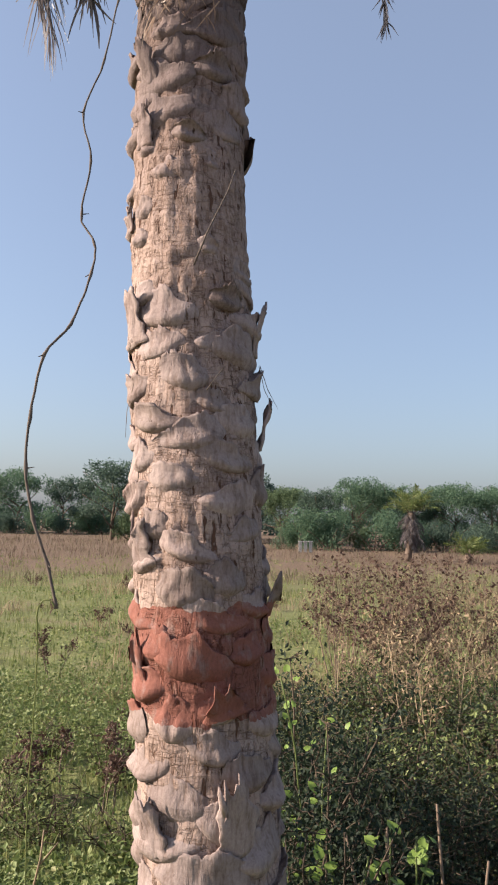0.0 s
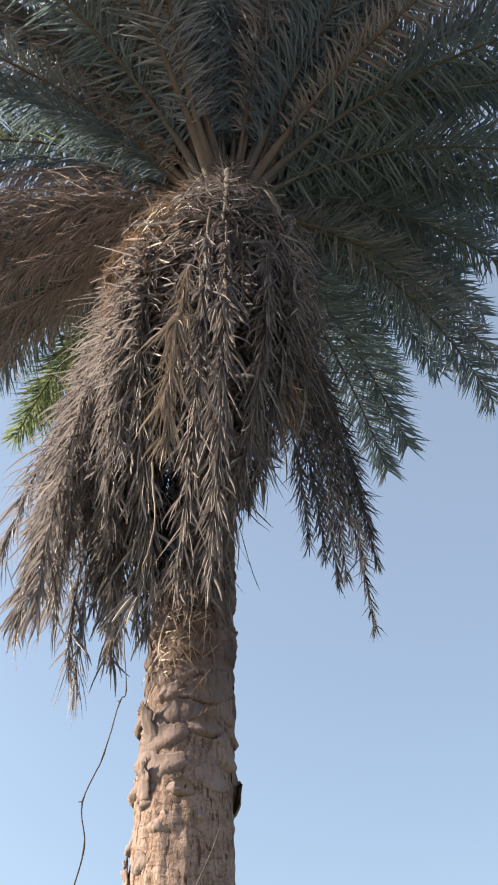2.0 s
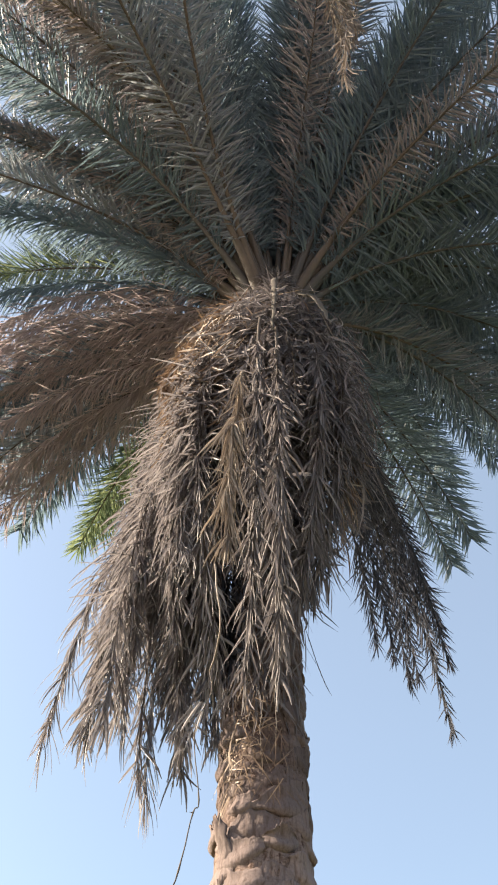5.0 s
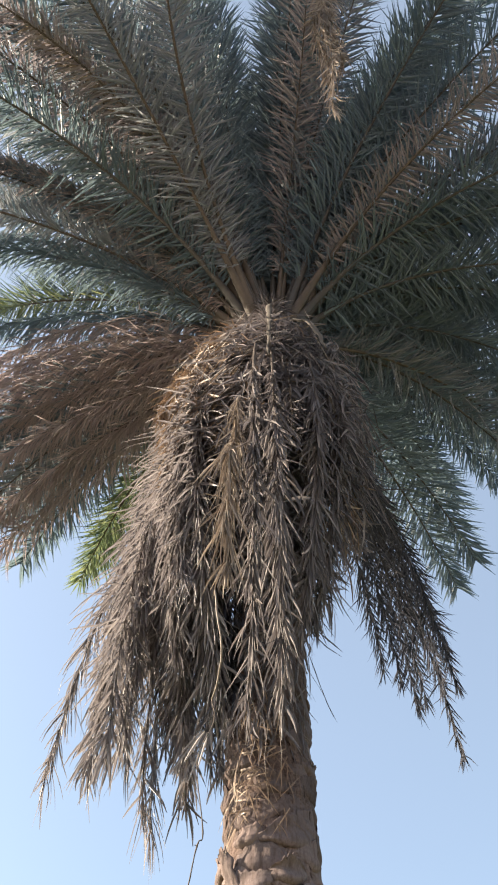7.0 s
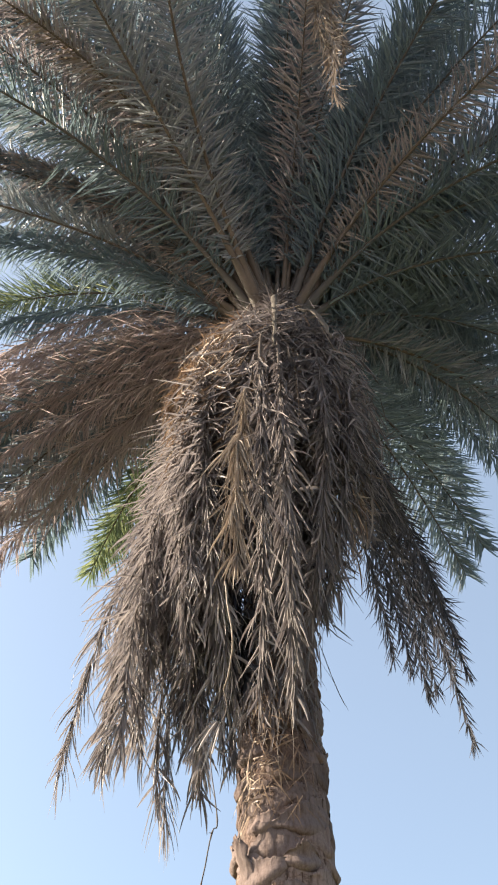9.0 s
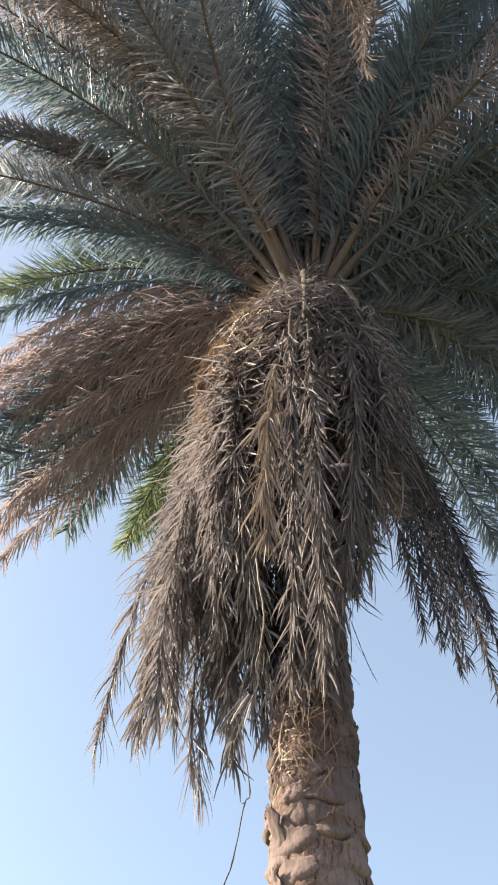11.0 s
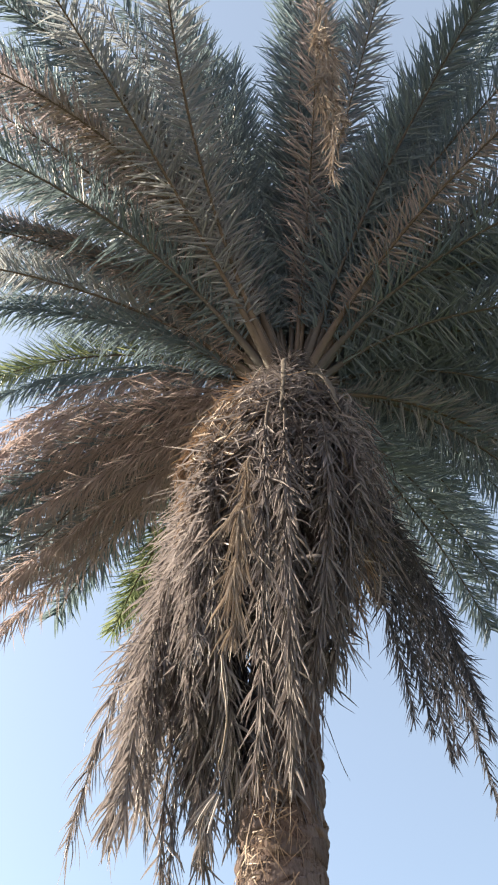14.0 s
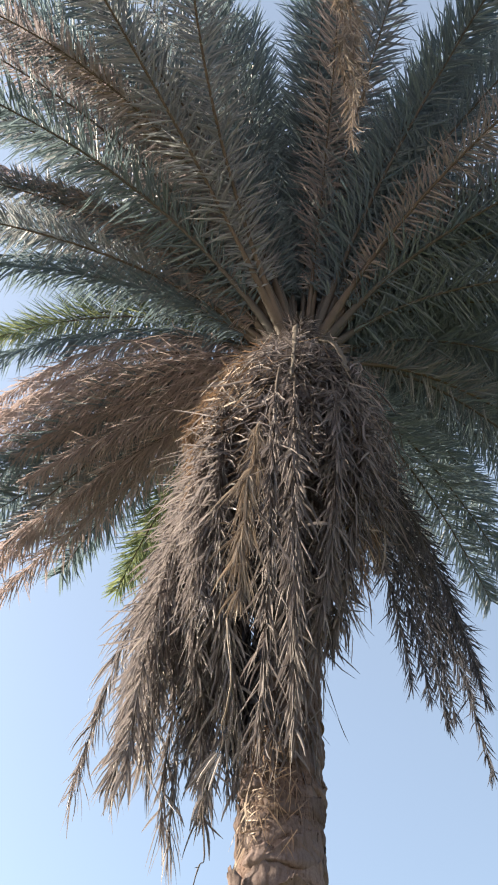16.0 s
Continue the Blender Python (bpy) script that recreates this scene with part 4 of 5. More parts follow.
for k, (z, az, w, h, off, tilt) in enumerate(((2.07, -146, 0.085, 0.15, 0.026, 8), (2.93, -128, 0.06, 0.15, 0.030, 12), (2.72, -138, 0.07, 0.14, 0.024, -6), (0.78, -134, 0.09, 0.13, 0.026, 10), (1.16, -146, 0.05, 0.10, 0.024, 6), (1.46, -142, 0.09, 0.11, 0.028, 4),
                                        (2.06, -6, 0.07, 0.15, 0.034, -5), (1.78, 4, 0.06, 0.13, 0.026, 4), (1.33, -8, 0.08, 0.09, 0.026, 0), (1.10, -70, 0.10, 0.07, 0.022, 18), (0.80, -62, 0.11, 0.16, 0.020, 14), (2.45, -166, 0.05, 0.09, 0.02, 0))):
    flap(z, az, w, h, off, tilt, k + 3.7)


# ---- hanging creeper and twig on the trunk ----
def strip(name, points, r0, r1, material, label, category):
    n = len(points)
    v, f = tube(points, [r0 + (r1 - r0) * i / (n - 1) for i in range(n)], 6)
    return tagged(new(name, mesh_of(name, v, f, material, True)), label, category)


def creeper():
    pts = smooth_line([(-0.352, 2.19, 3.42), (-0.338, 2.17, 3.314), (-0.371, 2.098, 3.12), (-0.330, 2.048, 2.859), (-0.345, 2.041, 2.819),
          (-0.366, 2.009, 2.642), (-0.404, 1.985, 2.503), (-0.377, 1.963, 2.378), (-0.388, 1.939, 2.243), (-0.353, 1.920, 2.173), (-0.345, 1.869, 2.088),
          (-0.366, 1.791, 1.959), (-0.403, 1.750, 1.889), (-0.418, 1.726, 1.763), (-0.416, 1.708, 1.667), (-0.393, 1.690, 1.574), (-0.360, 1.675, 1.495), (-0.337, 1.661, 1.420)], 5, 0.0007, 3)
    n = len(pts)
    radii = [(0.0016 + 0.0013 * i / n) * (1.55 if i % 5 == 0 else 1.0) for i in range(n)]
    ob = tagged(new("hanging_creeper", mesh_of("hanging_creeper", *tube(pts, radii, 7), M_CREEPER, True)), "thin crooked dry creeper stem hanging from the dead fronds", "creeper")
    r = random.Random(4)
    for i in range(20, n - 5, 10):
        w = Vector((r.uniform(-1, 1), r.uniform(-1, 0.3), r.uniform(-0.8, 0.4))).normalized()
        part("stub", mesh_of("stub", *tube([pts[i], pts[i] + w * 0.009, pts[i] + w * 0.016], [0.0016, 0.0012, 0.0006], 5), M_CREEPER, True), ob)


creeper()
strip("hanging_creeper", smooth_line([(-0.322, 2.03, 3.80), (-0.312, 2.05, 3.68), (-0.298, 2.08, 3.56), (-0.322, 2.14, 3.47), (-0.352, 2.19, 3.42)], 5, 0.0008, 9),
      0.0044, 0.0030, M_BLEACHED, "pale dry climbing stem hanging in front of the skirt", "creeper")
strip("green_tendril", smooth_line([(-0.337, 1.661, 1.420), (-0.350, 1.662, 1.434), (-0.364, 1.664, 1.430), (-0.372, 1.667, 1.405), (-0.374, 1.69, 1.33), (-0.383, 1.72, 1.2), (-0.40, 1.77, 1.05), (-0.41, 1.83, 0.8), (-0.43, 1.9, 0.4), (-0.44, 1.95, -0.02)], 4, 0.0006, 5),
      0.0016, 0.0011, M_GRASS, "thin green tendril hanging down to the grass", "tendril")
strip("twig", [(-0.074, 2.262, 1.975), (-0.095, 2.25, 1.945), (-0.119, 2.245, 1.909)], 0.0010, 0.0016, M_CREEPER, "thin dry twig lying on the palm bark", "twig")
strip("twig", [(-0.064, 2.43, 2.58), (-0.085, 2.42, 2.51), (-0.118, 2.405, 2.43), (-0.138, 2.395, 2.38), (-0.172, 2.39, 2.285)], 0.0016, 0.0030, M_CREEPER, "short dry twig caught on the palm trunk", "twig")


# ---- vegetation ----
def blades(n, place, height, width, rnd, lean=0.45):
    """Grass blades: each a bent, tapering strip. place(n) gives their feet."""
    p = place(n)
    a = rnd.random(n) * 2 * np.pi
    side = np.stack([np.cos(a), np.sin(a), np.zeros(n)], 1)
    b = rnd.random(n) * 2 * np.pi
    tilt = np.stack([np.cos(b), np.sin(b), np.zeros(n)], 1) * (rnd.random(n) * lean)[:, None]
    h = (height[0] + (height[1] - height[0]) * rnd.random(n) ** 1.5)[:, None]
    far = np.linalg.norm(p[:, :2] - np.array([0, 0.2]), axis=1)[:, None]
    w = width * (0.6 + 0.8 * rnd.random(n))[:, None] * (1 + far / 9.0)
    up = np.array([0, 0, 1.0])
    mid = p + (up * 0.55 + tilt * 0.35) * h
    tip = p + (up * 0.92 + tilt * 1.1) * h
    v = np.stack([p - side * w, p + side * w, mid - side * w * 0.8, mid + side * w * 0.8, tip], 1).reshape(-1, 3)
    i = np.arange(n) * 5
    f = [*zip(i, i + 1, i + 3, i + 2), *zip(i + 2, i + 3, i + 4)]
    return v, f


def ground_z(x, y):
    r = math.hypot(x, y - 3.0)
    amp = min(1.0, r / 4.0) * max(0.0, 1.0 - r / 400.0)
    return amp * (0.10 * noise.noise((x * 0.23, y * 0.23, 1)) + 0.03 * noise.noise((x * 1.3, y * 1.3, 5)))


def on_ground(xy):
    return np.array([(x, y, ground_z(x, y) - 0.01) for x, y in xy])


def wedge(r0, r1, a0, a1, clump=0.0, mask=None):
    """Feet spread evenly in the logarithm of the distance, in a wedge of directions from the path; clump gathers them in tufts."""
    def place(n):
        out = []
        while len(out) < n:
            r = r0 * (r1 / r0) ** rng.random()
            a = radians(a0 + (a1 - a0) * rng.random())
            x, y = r * math.sin(a), 0.2 + r * math.cos(a)
            if mask and not mask(x, y):
                continue
            k = 1 if not clump else int(rng.integers(4, 11))
            for _ in range(k):
                out.append((x + rng.normal() * clump * (1 + r / 8), y + rng.normal() * clump * (1 + r / 8)))
        return on_ground(out[:n])
    return place


def stuff(name, v, f, material, label, category):
    return tagged(new(name, mesh_of(name, v, f, material)), label, category, "", "stuff")


def patchy(scale, level, seed):
    return lambda x, y: noise.noise((x * scale, y * scale, seed)) > level


v, f = blades(42000, wedge(3.0, 34.0, -24, 22, 0.02), (0.05, 0.20), 0.0016, rng)
stuff("meadow_grass", v, f, M_GRASS, "short green meadow grass with some straw in it", "grass")
v, f = blades(6000, wedge(1.4, 14.0, 25, 335, 0.03), (0.05, 0.18), 0.002, rng)
stuff("meadow_grass", v, f, M_GRASS, "short green meadow grass with some straw in it", "grass")
v, f = blades(26000, wedge(17.0, 78.0, -26, 24, 0.035, lambda x, y: noise.noise((x * 0.12, y * 0.12, 3)) + (y - 24) * 0.035 > 0.0), (0.10, 0.42), 0.0013, rng)
stuff("dry_grass", v, f, M_BROWNGRASS, "belt of tall dry reddish brown grass in front of trees", "dry grass")
v, f = blades(7000, wedge(3.2, 20.0, -24, 22, 0.03, patchy(0.55, 0.12, 9)), (0.10, 0.38), 0.0014, rng, 0.9)
stuff("dry_grass", v, f, M_STRAW, "scattered dry straw stalks among the green grass", "dry grass")


def herbs(n, r0, r1, a0, a1, top, size, mask):
    feet = wedge(r0, r1, a0, a1, 0.05, mask)(n)
    feet[:, 2] += rng.random(n) ** 0.8 * top * (0.5 + 0.5 * np.array([noise.noise((x * 1.1, y * 1.1, 4)) for x, y, _ in feet]) + 0.25)
    return leaves_at(feet, size, rng, 0.62, 0.9)


v, f = herbs(30000, 3.0, 8.5, -24, 1, 0.26, (0.018, 0.042), patchy(0.5, -0.22, 2))
stuff("ground_herbs", v, f, M_HERB, "low leafy green herbs covering the meadow", "herbs")
v, f = herbs(9000, 7.0, 24.0, -24, 20, 0.14, (0.03, 0.06), patchy(0.4, 0.0, 6))
stuff("ground_herbs", v, f, M_HERB, "low leafy green herbs covering the meadow", "herbs")


def weed_parts(rnd, height, leaf_mat_, leaf_n, leaf_size, stems):
    """Upright branching weed: stems, twigs and small withered leaves along them."""
    tubes, spots = [], []
    for _ in range(stems):
        a = rnd.uniform(0, 2 * math.pi)
        base = (0.10 * math.cos(a) * rnd.random(), 0.10 * math.sin(a) * rnd.random(), -0.03)
        h = height * rnd.uniform(0.6, 1.0)
        line = wander(base, (0.25 * math.cos(a), 0.25 * math.sin(a), 1.0), h, 7, 0.12, rnd)
        tubes.append(tube(line, [0.006 * (1 - 0.7 * i / 7) for i in range(8)], 5))
        for k in range(4, 8):
            for _ in range(1 if k < 6 else 3):
                b = rnd.uniform(0, 2 * math.pi)
                tw = wander(line[k], (math.cos(b), math.sin(b), rnd.uniform(0.4, 1.4)), h * rnd.uniform(0.10, 0.28), 4, 0.22, rnd)
                tubes.append(tube(tw, [0.0026 * (1 - 0.5 * i / 4) for i in range(5)], 3))
                spots += [p + Vector((rnd.gauss(0, 0.014), rnd.gauss(0, 0.014), rnd.gauss(0, 0.014))) for p in tw[2:] for _ in range(leaf_n + (1 if k > 5 else 0))]
    lv, lf = leaves_at([tuple(s) for s in spots], leaf_size, np.random.default_rng(rnd.randrange(9999)), 0.5, 0.0)
    return join(*tubes), (lv, lf)


def weed(name, rnd, height, stem_mat, leaf_material, leaf_n, size, stems, label, category, group):
    (sv, sf), (lv, lf) = weed_parts(rnd, height, leaf_material, leaf_n, size, stems)
    t = thing(name, 0, 0, 0, label, category, group)
    part("stem", mesh_of("stem", sv, sf, stem_mat, True), t)
    part("foliage", mesh_of("foliage", lv, lf, leaf_material), t, "", "stuff")
    return t


def scatter(models, spots, rnd, smin, smax):
    used = set()
    for x, y in spots:
        k = rnd.randrange(len(models))
        s = rnd.uniform(smin, smax)
        m = Matrix.Translation((x, y, ground_z(x, y) - 0.01)) @ pose(0, 0, 0, rnd.uniform(-4, 4), rnd.uniform(-4, 4), rnd.uniform(0, 360))
        if k in used:
            ob = copy_thing(models[k], m)
        else:
            used.add(k)
            ob = models[k]
            ob.matrix_basis = m
        ob.scale = (s, s, s)
    for k, mod in enumerate(models):
        if k not in used:
            mod.matrix_basis = Matrix.Translation((3.0 + 0.5 * k, 9.0, 0))


wr = random.Random(21)
dry_models = [weed("dry_weed", wr, h, M_TWIG, M_DRYLEAF, n, (0.016, 0.046), s, "tall withered brown weed with dry seed heads", "weed", "dry weeds") for h, n, s in ((1.15, 1, 5), (1.0, 2, 6), (1.25, 1, 4), (0.9, 2, 5), (1.1, 1, 6))]
spots = []
for k in range(25):
    y = wr.uniform(5.2, 8.6)
    spots.append((wr.uniform(0.115 * y, 0.36 * y), y))
for k in range(10):
    y = wr.uniform(9.0, 18.0)
    spots.append((wr.uniform(0.10 * y, 0.36 * y), y))
scatter(dry_models, spots, wr, 0.82, 1.18)
straw_models = [weed("straw_weed", wr, h, M_STRAW, M_STRAW, 1, (0.02, 0.04), 4, "pale dry weed stalks, nearly leafless", "weed", "pale weeds") for h in (1.15, 0.9)]
scatter(straw_models, [(wr.uniform(0.09 * y, 0.34 * y), y) for y in [wr.uniform(4.8, 8.5) for _ in range(16)]], wr, 0.8, 1.1)
small_models = [weed("small_brown_weed", wr, h, M_TWIG, M_DRYLEAF, 4, (0.015, 0.035), 4, "small reddish brown weed in the grass", "weed", "small weeds") for h in (0.34, 0.45, 0.28)]
scatter(small_models, [(-0.62, 6.0), (-0.72, 6.3), (-0.50, 6.2), (-1.25, 9.5), (-1.9, 8.3), (-2.1, 12.0), (-1.0, 13.0), (-3.3, 13.5), (-0.75, 4.6), (-0.45, 4.9), (-1.1, 5.0), (-2.6, 17.0), (-5.0, 19.0), (1.5, 14.0), (2.2, 16.0), (1.0, 12.0), (0.6, 15.0)], wr, 0.8, 1.2)


def bush(rnd, height, spread, leaf_material, count, size, label, group, name="bush"):
    tubes, spots = [], []
    for _ in range(9):
        a = rnd.uniform(0, 2 * math.pi)
        line = wander((0.05 * math.cos(a), 0.05 * math.sin(a), -0.03), (spread / height * math.cos(a) * rnd.uniform(0.1, 1), spread / height * math.sin(a) * rnd.uniform(0.1, 1), 1), height * rnd.uniform(0.7, 1.1), 6, 0.18, rnd)
        tubes.append(tube(line, [0.008 * (1 - 0.75 * i / 6) for i in range(7)], 5))
        for k in range(1, 7):
            for _ in range(3):
                b = rnd.uniform(0, 2 * math.pi)
                tw = wander(line[k], (math.cos(b), math.sin(b), rnd.uniform(-0.2, 0.8)), spread * rnd.uniform(0.25, 0.6), 4, 0.25, rnd)
                tubes.append(tube(tw, [0.003 * (1 - 0.6 * i / 4) for i in range(5)], 3))
                spots += tw[1:]
    pts = []
    for _ in range(count):
        p = rnd.choice(spots)
        pts.append((p.x + rnd.gauss(0, 0.045), p.y + rnd.gauss(0, 0.045), max(0.01, p.z + rnd.gauss(0, 0.04))))
    lv, lf = leaves_at(pts, size, np.random.default_rng(rnd.randrange(9999)), 0.55, 0.8)
    t = thing(name, 0, 0, 0, label, "bush", group)
    sv, sf = join(*tubes)
    part("stem", mesh_of("stem", sv, sf, M_BUSHSTEM, True), t)
    part("foliage", mesh_of("foliage", lv, lf, leaf_material), t, "", "stuff")
    return t


br = random.Random(5)
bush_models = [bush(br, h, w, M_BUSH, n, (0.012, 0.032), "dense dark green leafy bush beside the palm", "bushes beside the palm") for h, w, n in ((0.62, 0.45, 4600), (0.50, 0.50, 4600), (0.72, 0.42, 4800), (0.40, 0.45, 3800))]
dark_models = [bush(br, h, w, M_SHADEBUSH, n, (0.012, 0.030), "green bush at the palm foot, darkened for shade", "bushes beside the palm") for h, w, n in ((0.56, 0.45, 4200), (0.46, 0.48, 4000))]
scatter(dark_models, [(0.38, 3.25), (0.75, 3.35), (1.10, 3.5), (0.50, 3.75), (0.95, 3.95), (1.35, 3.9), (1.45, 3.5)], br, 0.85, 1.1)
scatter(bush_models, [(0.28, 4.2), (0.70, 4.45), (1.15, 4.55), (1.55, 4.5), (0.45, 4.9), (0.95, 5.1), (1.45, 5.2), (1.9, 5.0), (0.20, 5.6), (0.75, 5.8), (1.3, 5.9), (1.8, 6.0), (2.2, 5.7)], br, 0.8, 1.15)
hedge_models = [bush(br, h, 0.16, M_SHADEBUSH, 2600, (0.013, 0.030), "tall leafy green creeper clump beside the palm", "leafy clumps by the trunk", "leafy_clump") for h in (0.98, 0.86)]
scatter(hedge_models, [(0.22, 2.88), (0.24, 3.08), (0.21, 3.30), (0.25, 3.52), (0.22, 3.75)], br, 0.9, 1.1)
under_models = [bush(br, h, w, M_HERB, 1500, (0.016, 0.036), "green leafy undergrowth among the dry weeds", "green undergrowth", "undergrowth") for h, w in ((0.55, 0.34), (0.42, 0.40))]
scatter(under_models, [(0.62, 5.3), (1.05, 5.45), (1.5, 5.6), (1.95, 5.5), (0.85, 6.1), (1.4, 6.4), (2.0, 6.3), (1.15, 7.0), (1.75, 7.2), (2.35, 6.8), (0.9, 4.6), (1.35, 4.75), (1.75, 4.7), (1.25, 4.2)], br, 0.85, 1.2)
green_models = [bush(br, h, w, M_HERB, n, (0.018, 0.036), "small bright green leafy shrub in the meadow", "small green shrubs", "green_shrub") for h, w, n in ((0.45, 0.22, 700), (0.32, 0.28, 800))]
scatter(green_models, [(-0.50, 7.6), (-0.42, 7.9), (-0.95, 4.3), (-0.55, 4.1), (-1.2, 4.7), (-1.35, 5.6), (-0.8, 5.3), (-0.35, 4.6), (0.16, 4.0), (0.2, 4.6), (0.16, 5.2)], br, 0.75, 1.15)


# broad-leaved creeper and bare sticks at the foot of the palm
def vine_leaf(size):
    """A broad pointed leaf, folded along its midrib and bent down at the tip."""
    n, verts, faces = 8, [], []
    for j in range(n + 1):
        y = j / n
        w = size * 0.95 * math.sin(math.pi * min(1.0, 0.06 + 0.94 * y) ** 0.62) ** 0.85 * (1.0 + 0.08 * math.cos(3 * math.pi * y)) if j < n else 0.0
        z = -0.5 * size * y * y
        yy = 2.1 * size * y - (0.25 * size if j == 0 else 0.0)
        verts += [(-w, yy, z + 0.30 * w), (-0.5 * w, yy + 0.04 * size, z + 0.22 * w), (0, 2.1 * size * y, z), (0.5 * w, yy + 0.04 * size, z + 0.22 * w), (w, yy, z + 0.30 * w)]
    for j in range(n):
        for k in range(4):
            a = 5 * j + k
            faces.append((a, a + 1, a + 6, a + 5))
    return mesh_of("leaf", verts, faces, M_VINELEAF, True)


def leafy_creeper(x, y, base_z, rnd, n, height, label, leaf):
    t = thing("leafy_creeper", x, y, base_z, label, "creeper", "leafy creepers")
    line = wander((0, 0, -0.02), (rnd.uniform(-0.1, 0.1), 0, 1), height, 8, 0.10, rnd)
    sv, sf = tube(line, 0.003, 5)
    part("stem", mesh_of("stem", sv, sf, M_HERB, True), t)
    leaves = [vine_leaf(s) for s in (leaf, leaf * 1.25, leaf * 0.8)]
    for k in range(n):
        p = line[8 - k % 2 if height < 0.8 else rnd.randrange(3, 9)]
        ob = part("leaf", leaves[k % 3], t)
        ob.matrix_basis = Matrix.Translation((p.x + rnd.gauss(0, 0.045), p.y + rnd.gauss(0, 0.04), p.z + rnd.gauss(0, 0.025))) @ pose(0, 0, 0, rnd.uniform(25, 70), rnd.uniform(-30, 30), rnd.uniform(-60, 60))
    return t


lr = random.Random(8)
for x, y, n, h in ((0.305, 2.76, 4, 0.67), (0.390, 2.76, 5, 0.66), (0.484, 2.76, 3, 0.66), (0.358, 2.76, 4, 0.60), (0.459, 2.76, 5, 0.60)):
    leafy_creeper(x, y, 0.0, lr, n, h, "bright green broad-leaved creeper near the palm foot", 0.019)
for x, y, n, h in ((0.20, 2.95, 20, 1.0), (0.24, 3.05, 20, 0.9), (0.22, 3.15, 18, 1.1)):
    leafy_creeper(x, y, 0.0, lr, n, h, "green creeper climbing on stalks beside the trunk", 0.012)
for k, (x, y, z, x2, y2) in enumerate(((0.62, 2.9, 0.69, 0.66, 2.88), (0.315, 2.8, 0.635, 0.43, 2.78), (0.46, 2.9, 0.62, 0.46, 2.88), (0.80, 2.95, 0.50, 0.74, 2.9))):
    strip("bare_stick", [(x2, y2, -0.03), ((x + x2) / 2 + 0.004, y, z * 0.55), (x, y, z)], 0.0065, 0.0045, M_TWIG, "bare brown cut stick standing in the undergrowth", "stick")


strip("bare_stick", [(-0.70, 3.0, -0.03), (-0.686, 3.0, 0.371), (-0.668, 3.0, 0.457), (-0.661, 3.0, 0.546)], 0.0055, 0.0028, M_STRAW, "pale forked dry stick in the grass", "stick")
strip("bare_stick", [(-0.674, 3.0, 0.43), (-0.645, 3.01, 0.465), (-0.616, 3.02, 0.50)], 0.0034, 0.0020, M_STRAW, "pale forked dry stick in the grass", "stick")


# ---- distance: trees, palms, pillars ----
def tree_model(rnd, height, width, leaf_material, count, leaf, label, group, open_crown=0.35):
    t = thing("tree", 0, 0, 0, label, "tree", group)
    trunk = wander((0, 0, -0.2), (rnd.uniform(-0.15, 0.15), rnd.uniform(-0.15, 0.15), 1), height * 0.55, 6, 0.10, rnd)
    r0 = height * 0.022
    tubes = [tube(trunk, [r0 * (1.3 - 0.9 * i / 6) for i in range(7)], 8)]
    part("trunk", mesh_of("trunk", *tubes[0], M_TREEBARK, True), t)
    limbs, ends = [], []
    for k in range(9):
        a = k * 2.4 + rnd.uniform(-0.4, 0.4)
        st = trunk[rnd.randrange(2, 7)]
        lm = wander(st, (math.cos(a), math.sin(a), rnd.uniform(0.35, 1.3)), width * rnd.uniform(0.35, 0.6), 5, 0.2, rnd)
        limbs.append(tube(lm, [r0 * 0.5 * (1 - 0.8 * i / 5) for i in range(6)], 5))
        ends += [lm[3], lm[5]]
    part("limb", mesh_of("limb", *join(*limbs), M_TREEBARK, True), t)
    lobes = []
    for k in range(26):
        a, q = k * 2.4, math.sqrt((k + 0.5) / 26)
        z = height * (0.56 + 0.30 * math.sqrt(1 - 0.85 * q * q)) + rnd.uniform(-0.09, 0.06) * height
        if k % 3 == 2:
            z -= height * rnd.uniform(0.15, 0.48)
        lobes.append((Vector((0.40 * width * q * math.cos(a), 0.40 * width * q * math.sin(a), z)), width * rnd.uniform(0.09, 0.16)))
    pts = []
    while len(pts) < count:
        c, r = lobes[rnd.randrange(len(lobes))]
        d = Vector((rnd.gauss(0, 1), rnd.gauss(0, 1), rnd.gauss(0, 0.8))).normalized()
        p = c + d * (r * rnd.uniform(open_crown, 1.15) ** 0.6)
        if noise.noise(p * (3.2 / width) * 2.0) < -0.36 or p.z < 0.12 * height:
            continue
        pts.append((p.x, p.y, p.z))
    lv, lf = leaves_at(pts, leaf, np.random.default_rng(rnd.randrange(9999)), 0.6, 0.6)
    part("crown", mesh_of("crown", lv, lf, leaf_material), t)
    return t


tr = random.Random(31)
L_TREE = "broad-crowned green tree at the far edge of field"
tree_models = [tree_model(tr, h, w, M_TREE[m], 9000, (0.07, 0.18), L_TREE, "trees along the field", o) for h, w, m, o in ((5.0, 5.6, 0, 0.3), (5.0, 5.0, 1, 0.3), (5.0, 6.2, 0, 0.4), (5.0, 4.4, 2, 0.25))]
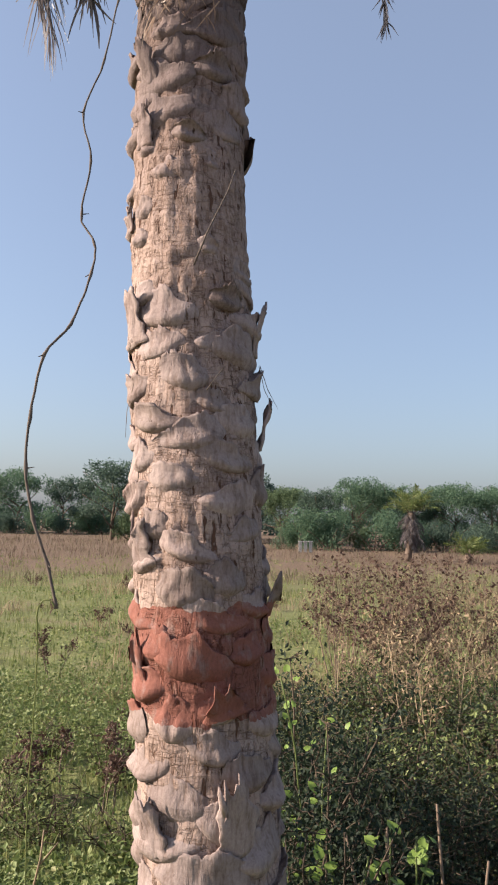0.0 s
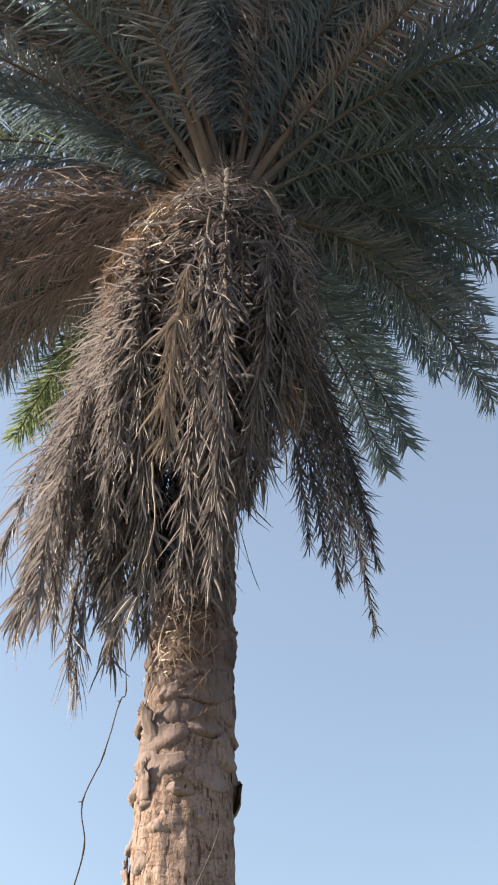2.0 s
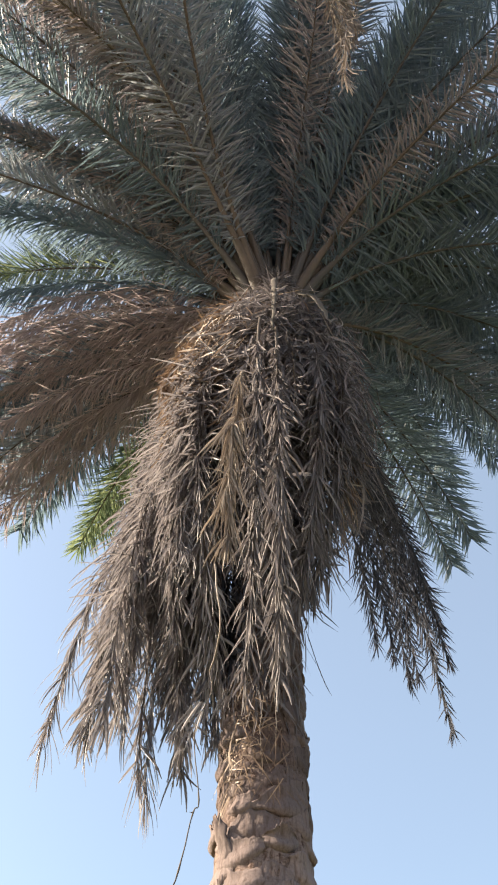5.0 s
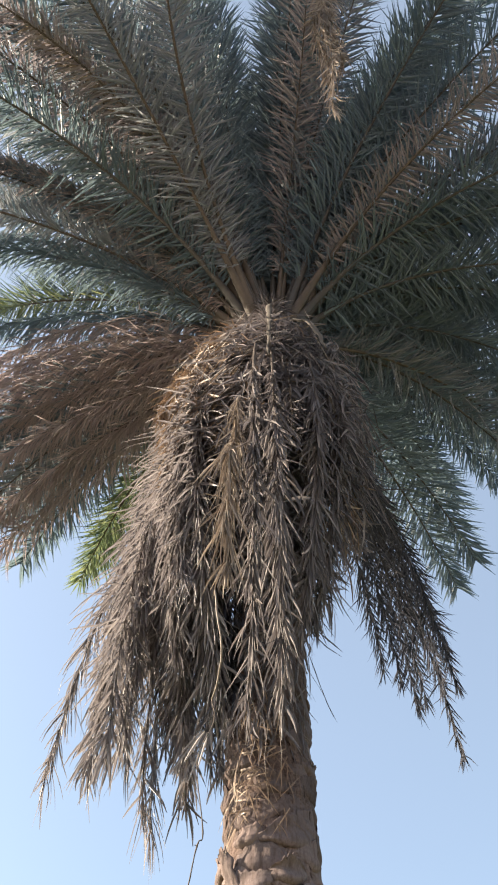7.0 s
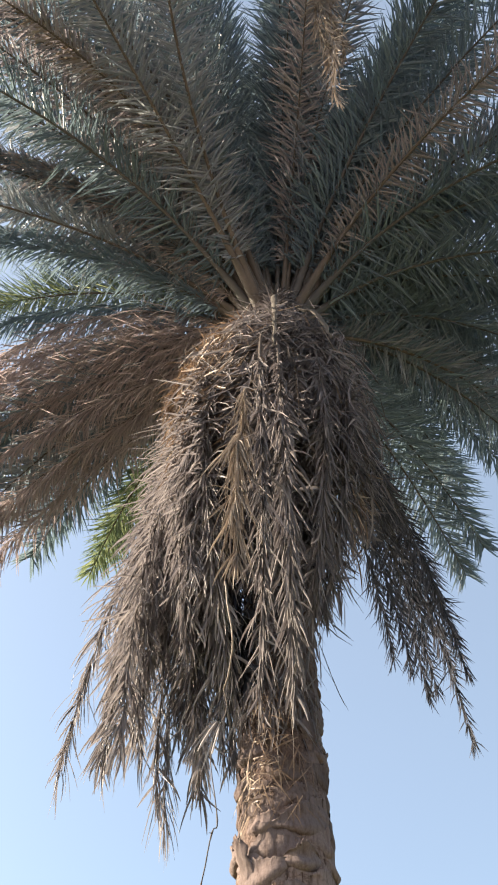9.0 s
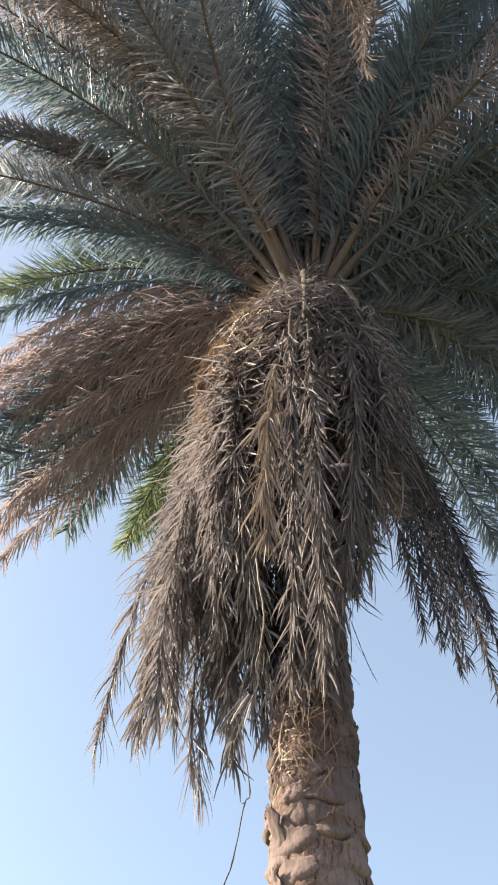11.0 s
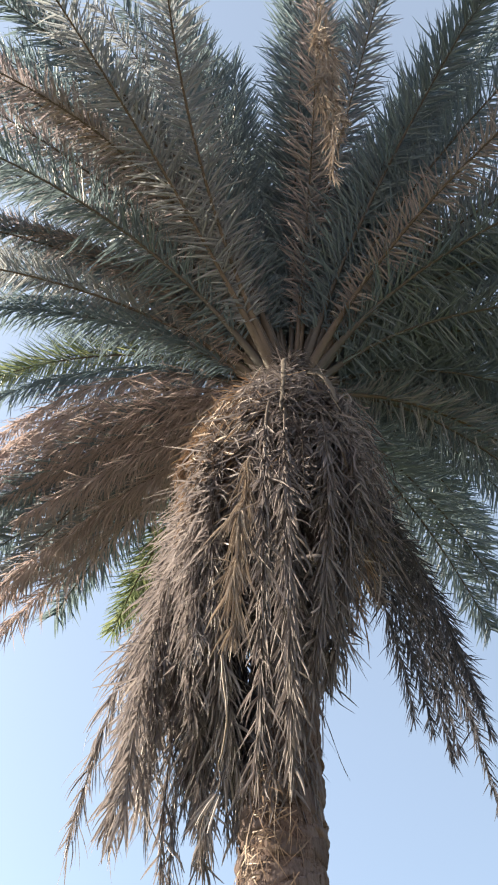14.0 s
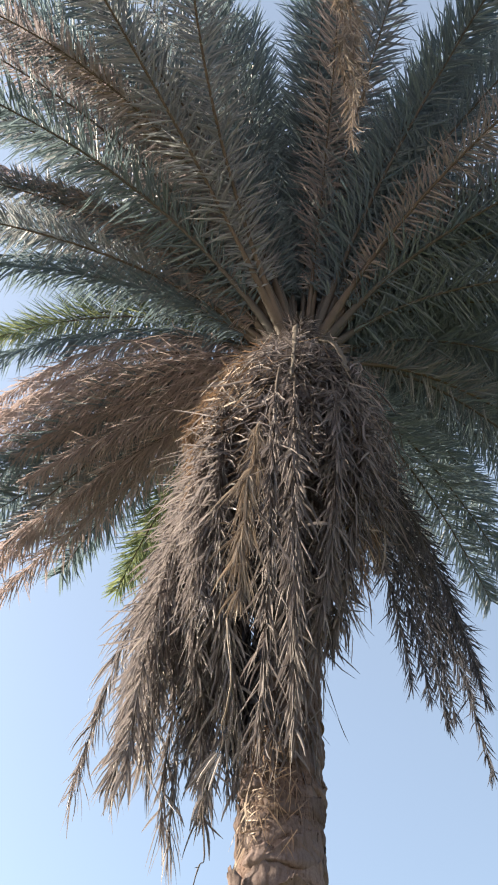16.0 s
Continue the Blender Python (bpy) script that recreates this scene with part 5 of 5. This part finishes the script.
far_trees = ((-23.5, 80, 6.6, 0), (-19.8, 85, 6.2, 3), (-27.5, 82, 6.0, 2), (-31.0, 84, 5.8, 1), (-16.5, 88, 5.6, 2), (-10.4, 61, 6.3, 3), (-13.0, 84, 5.4, 1), (-7.5, 72, 6.0, 0), (-3.5, 66, 5.6, 2), (0.2, 62, 5.6, 3),
             (2.6, 60, 4.5, 1), (5.0, 57, 4.2, 3), (7.8, 56, 5.0, 0), (10.2, 57, 4.5, 2), (12.4, 58, 4.2, 3), (14.8, 57, 4.8, 0), (17.4, 57, 4.4, 2), (20.0, 56, 4.2, 3), (22.8, 58, 4.6, 1), (25.5, 60, 4.8, 0), (29, 63, 4.6, 2),
             (-36, 88, 6.2, 0), (-41, 90, 6.0, 3), (34, 62, 4.8, 3), (40, 66, 5.0, 1), (-1.5, 78, 5.5, 1), (4.0, 74, 5.0, 0), (11.0, 76, 5.4, 1), (18.0, 74, 5.4, 0), (24.0, 76, 5.6, 2))
done = set()
for x, y, h, k in far_trees:
    m = Matrix.Translation((x, y, ground_z(x, y) - 0.05)) @ pose(0, 0, 0, 0, 0, tr.uniform(0, 360))
    ob = copy_thing(tree_models[k], m) if k in done else tree_models[k]
    done.add(k)
    ob.matrix_basis = m
    ob.scale = (h / 5.0 * tr.uniform(0.9, 1.1),) * 2 + (h / 5.0,)


def shrub_model(rnd, leaf_material):
    t = thing("shrub", 0, 0, 0, "low green shrub in front of the far trees", "shrub", "shrubs along the field")
    stems = [tube(wander((0, 0, -0.1), (math.cos(a), math.sin(a), 1.2), 1.2, 4, 0.2, rnd), [0.03, 0.024, 0.018, 0.012, 0.008], 5) for a in (0, 1.3, 2.5, 3.8, 5.1)]
    part("stem", mesh_of("stem", *join(*stems), M_TREEBARK, True), t)
    lobes = [(Vector((rnd.uniform(-0.7, 0.7), rnd.uniform(-0.7, 0.7), rnd.uniform(0.3, 1.1))), rnd.uniform(0.3, 0.55)) for _ in range(9)]
    pts = []
    for _ in range(3400):
        c, r = lobes[rnd.randrange(9)]
        d = Vector((rnd.gauss(0, 1), rnd.gauss(0, 1), rnd.gauss(0, 1))).normalized() * r * rnd.random() ** 0.4
        pts.append((c.x + d.x, c.y + d.y, max(0.03, c.z + d.z)))
    lv, lf = leaves_at(pts, (0.05, 0.12), np.random.default_rng(rnd.randrange(9999)), 0.6, 0.6)
    part("foliage", mesh_of("foliage", lv, lf, leaf_material), t, "", "stuff")
    return t


shrub_models = [shrub_model(tr, M_TREE[k]) for k in (1, 0, 2)]
far_shrubs = [(2.6 + 1.35 * k + tr.uniform(-0.5, 0.5), 48 + tr.uniform(-1.5, 3)) for k in range(17)] + [(-36 + 1.7 * k + tr.uniform(-0.6, 0.6), 78 + tr.uniform(-4, 4)) for k in range(16)] + [(-9 + 1.5 * k, 64 + tr.uniform(-4, 2)) for k in range(7)]
scatter(shrub_models, far_shrubs, tr, 1.0, 1.9)


def small_palm(x, y, trunk_h, length, n, leaf_kind, label, rnd):
    t = thing("small_date_palm", x, y, ground_z(x, y), label, "palm tree", "far date palms")
    line = [Vector((0.03 * k, 0, trunk_h * k / 5 - 0.05)) for k in range(6)]
    part("trunk", mesh_of("trunk", *tube(line, [0.17, 0.15, 0.16, 0.15, 0.16, 0.18], 9), M_FARBARK, True), t)
    top = line[-1]
    for k in range(n):
        dead = k >= n * 0.42 and trunk_h > 1
        ln = frond_line(k * 137.5, -30 - 18 * (k % 3) if dead else 88 - 64 * k / (0.42 * n if trunk_h > 1 else n), length * rnd.uniform(0.85, 1.1) * (0.62 if dead else 1.0), 34 - 8 * (k % 3) if dead else 50, 0, -0.22 * (k % 5) if dead else 0.0, 0.5 if dead else 1.3, 12, top)
        rr = [0.014 * (1 - 0.85 * i / 12) for i in range(13)]
        fr = part("frond", mesh_of("frond", *tube(ln, rr, 4), M_DRYRACHIS if dead else M_RACHIS), t)
        part("foliage", leaflet_mesh(ln, "far_dead" if dead else "far_green", rnd), fr, "", "stuff")


KINDS["far_green"] = (M_HERB, M_RACHIS, 40, 0.34, 0.030, (64, 34), (12, 24), 0.1, 0.05, 0.12)
KINDS["far_dead"] = (M_DEAD, M_DRYRACHIS, 30, 0.34, 0.03, (44, 24), (0, 38), 0.45, 0.2, 0.1)
small_palm(7.15, 36.0, 2.2, 1.3, 46, 0, "small date palm with a brown skirt of dead fronds", tr)
small_palm(9.35, 34.6, 0.40, 1.0, 15, 0, "young stemless green date palm in dry grass", tr)


def pillar(x, y, group):
    t = thing("white_pillar", x, y, ground_z(x, y), "short whitewashed masonry pillar with a cap", "pillar", group)
    for name, w, z0, z1, bev in (("shaft", 0.085, -0.05, 0.54, 0.015), ("cap", 0.12, 0.54, 0.60, 0.015)):
        bm = bmesh.new()
        bmesh.ops.create_cube(bm, size=1.0, matrix=Matrix.Translation((0, 0, (z0 + z1) / 2)) @ Matrix.Diagonal((2 * w, 2 * w, z1 - z0, 1)))
        bmesh.ops.bevel(bm, geom=bm.edges[:], offset=bev, segments=2, affect="EDGES")
        me = bpy.data.meshes.new(name)
        bm.to_mesh(me)
        bm.free()
        me.materials.append(M_PLASTER)
        part(name, me, t)


for dx in (-0.27, 0.0, 0.27):
    pillar(3.13 + 1.05 * dx, 44.0, "white pillars")


# ---- the wood behind ----
def far_wood():
    r = np.random.default_rng(12)
    n = 15000
    x = r.uniform(-75, 75, n)
    top = np.array([2.6 + 2.2 * noise.noise((a * 0.09, 4, 1)) + 0.9 * noise.noise((a * 0.5, 2, 1)) for a in x])
    c = np.stack([x, 98 + r.normal(size=n) * 2.5, np.maximum(0.1, top * r.random(n) ** 0.7)], 1)
    v, f = leaves_at(c, (0.30, 0.75), r, 0.7, 0.5)
    stuff("far_wood", v, f, M_TREE[2], "hazy green line of far woodland", "trees")


far_wood()
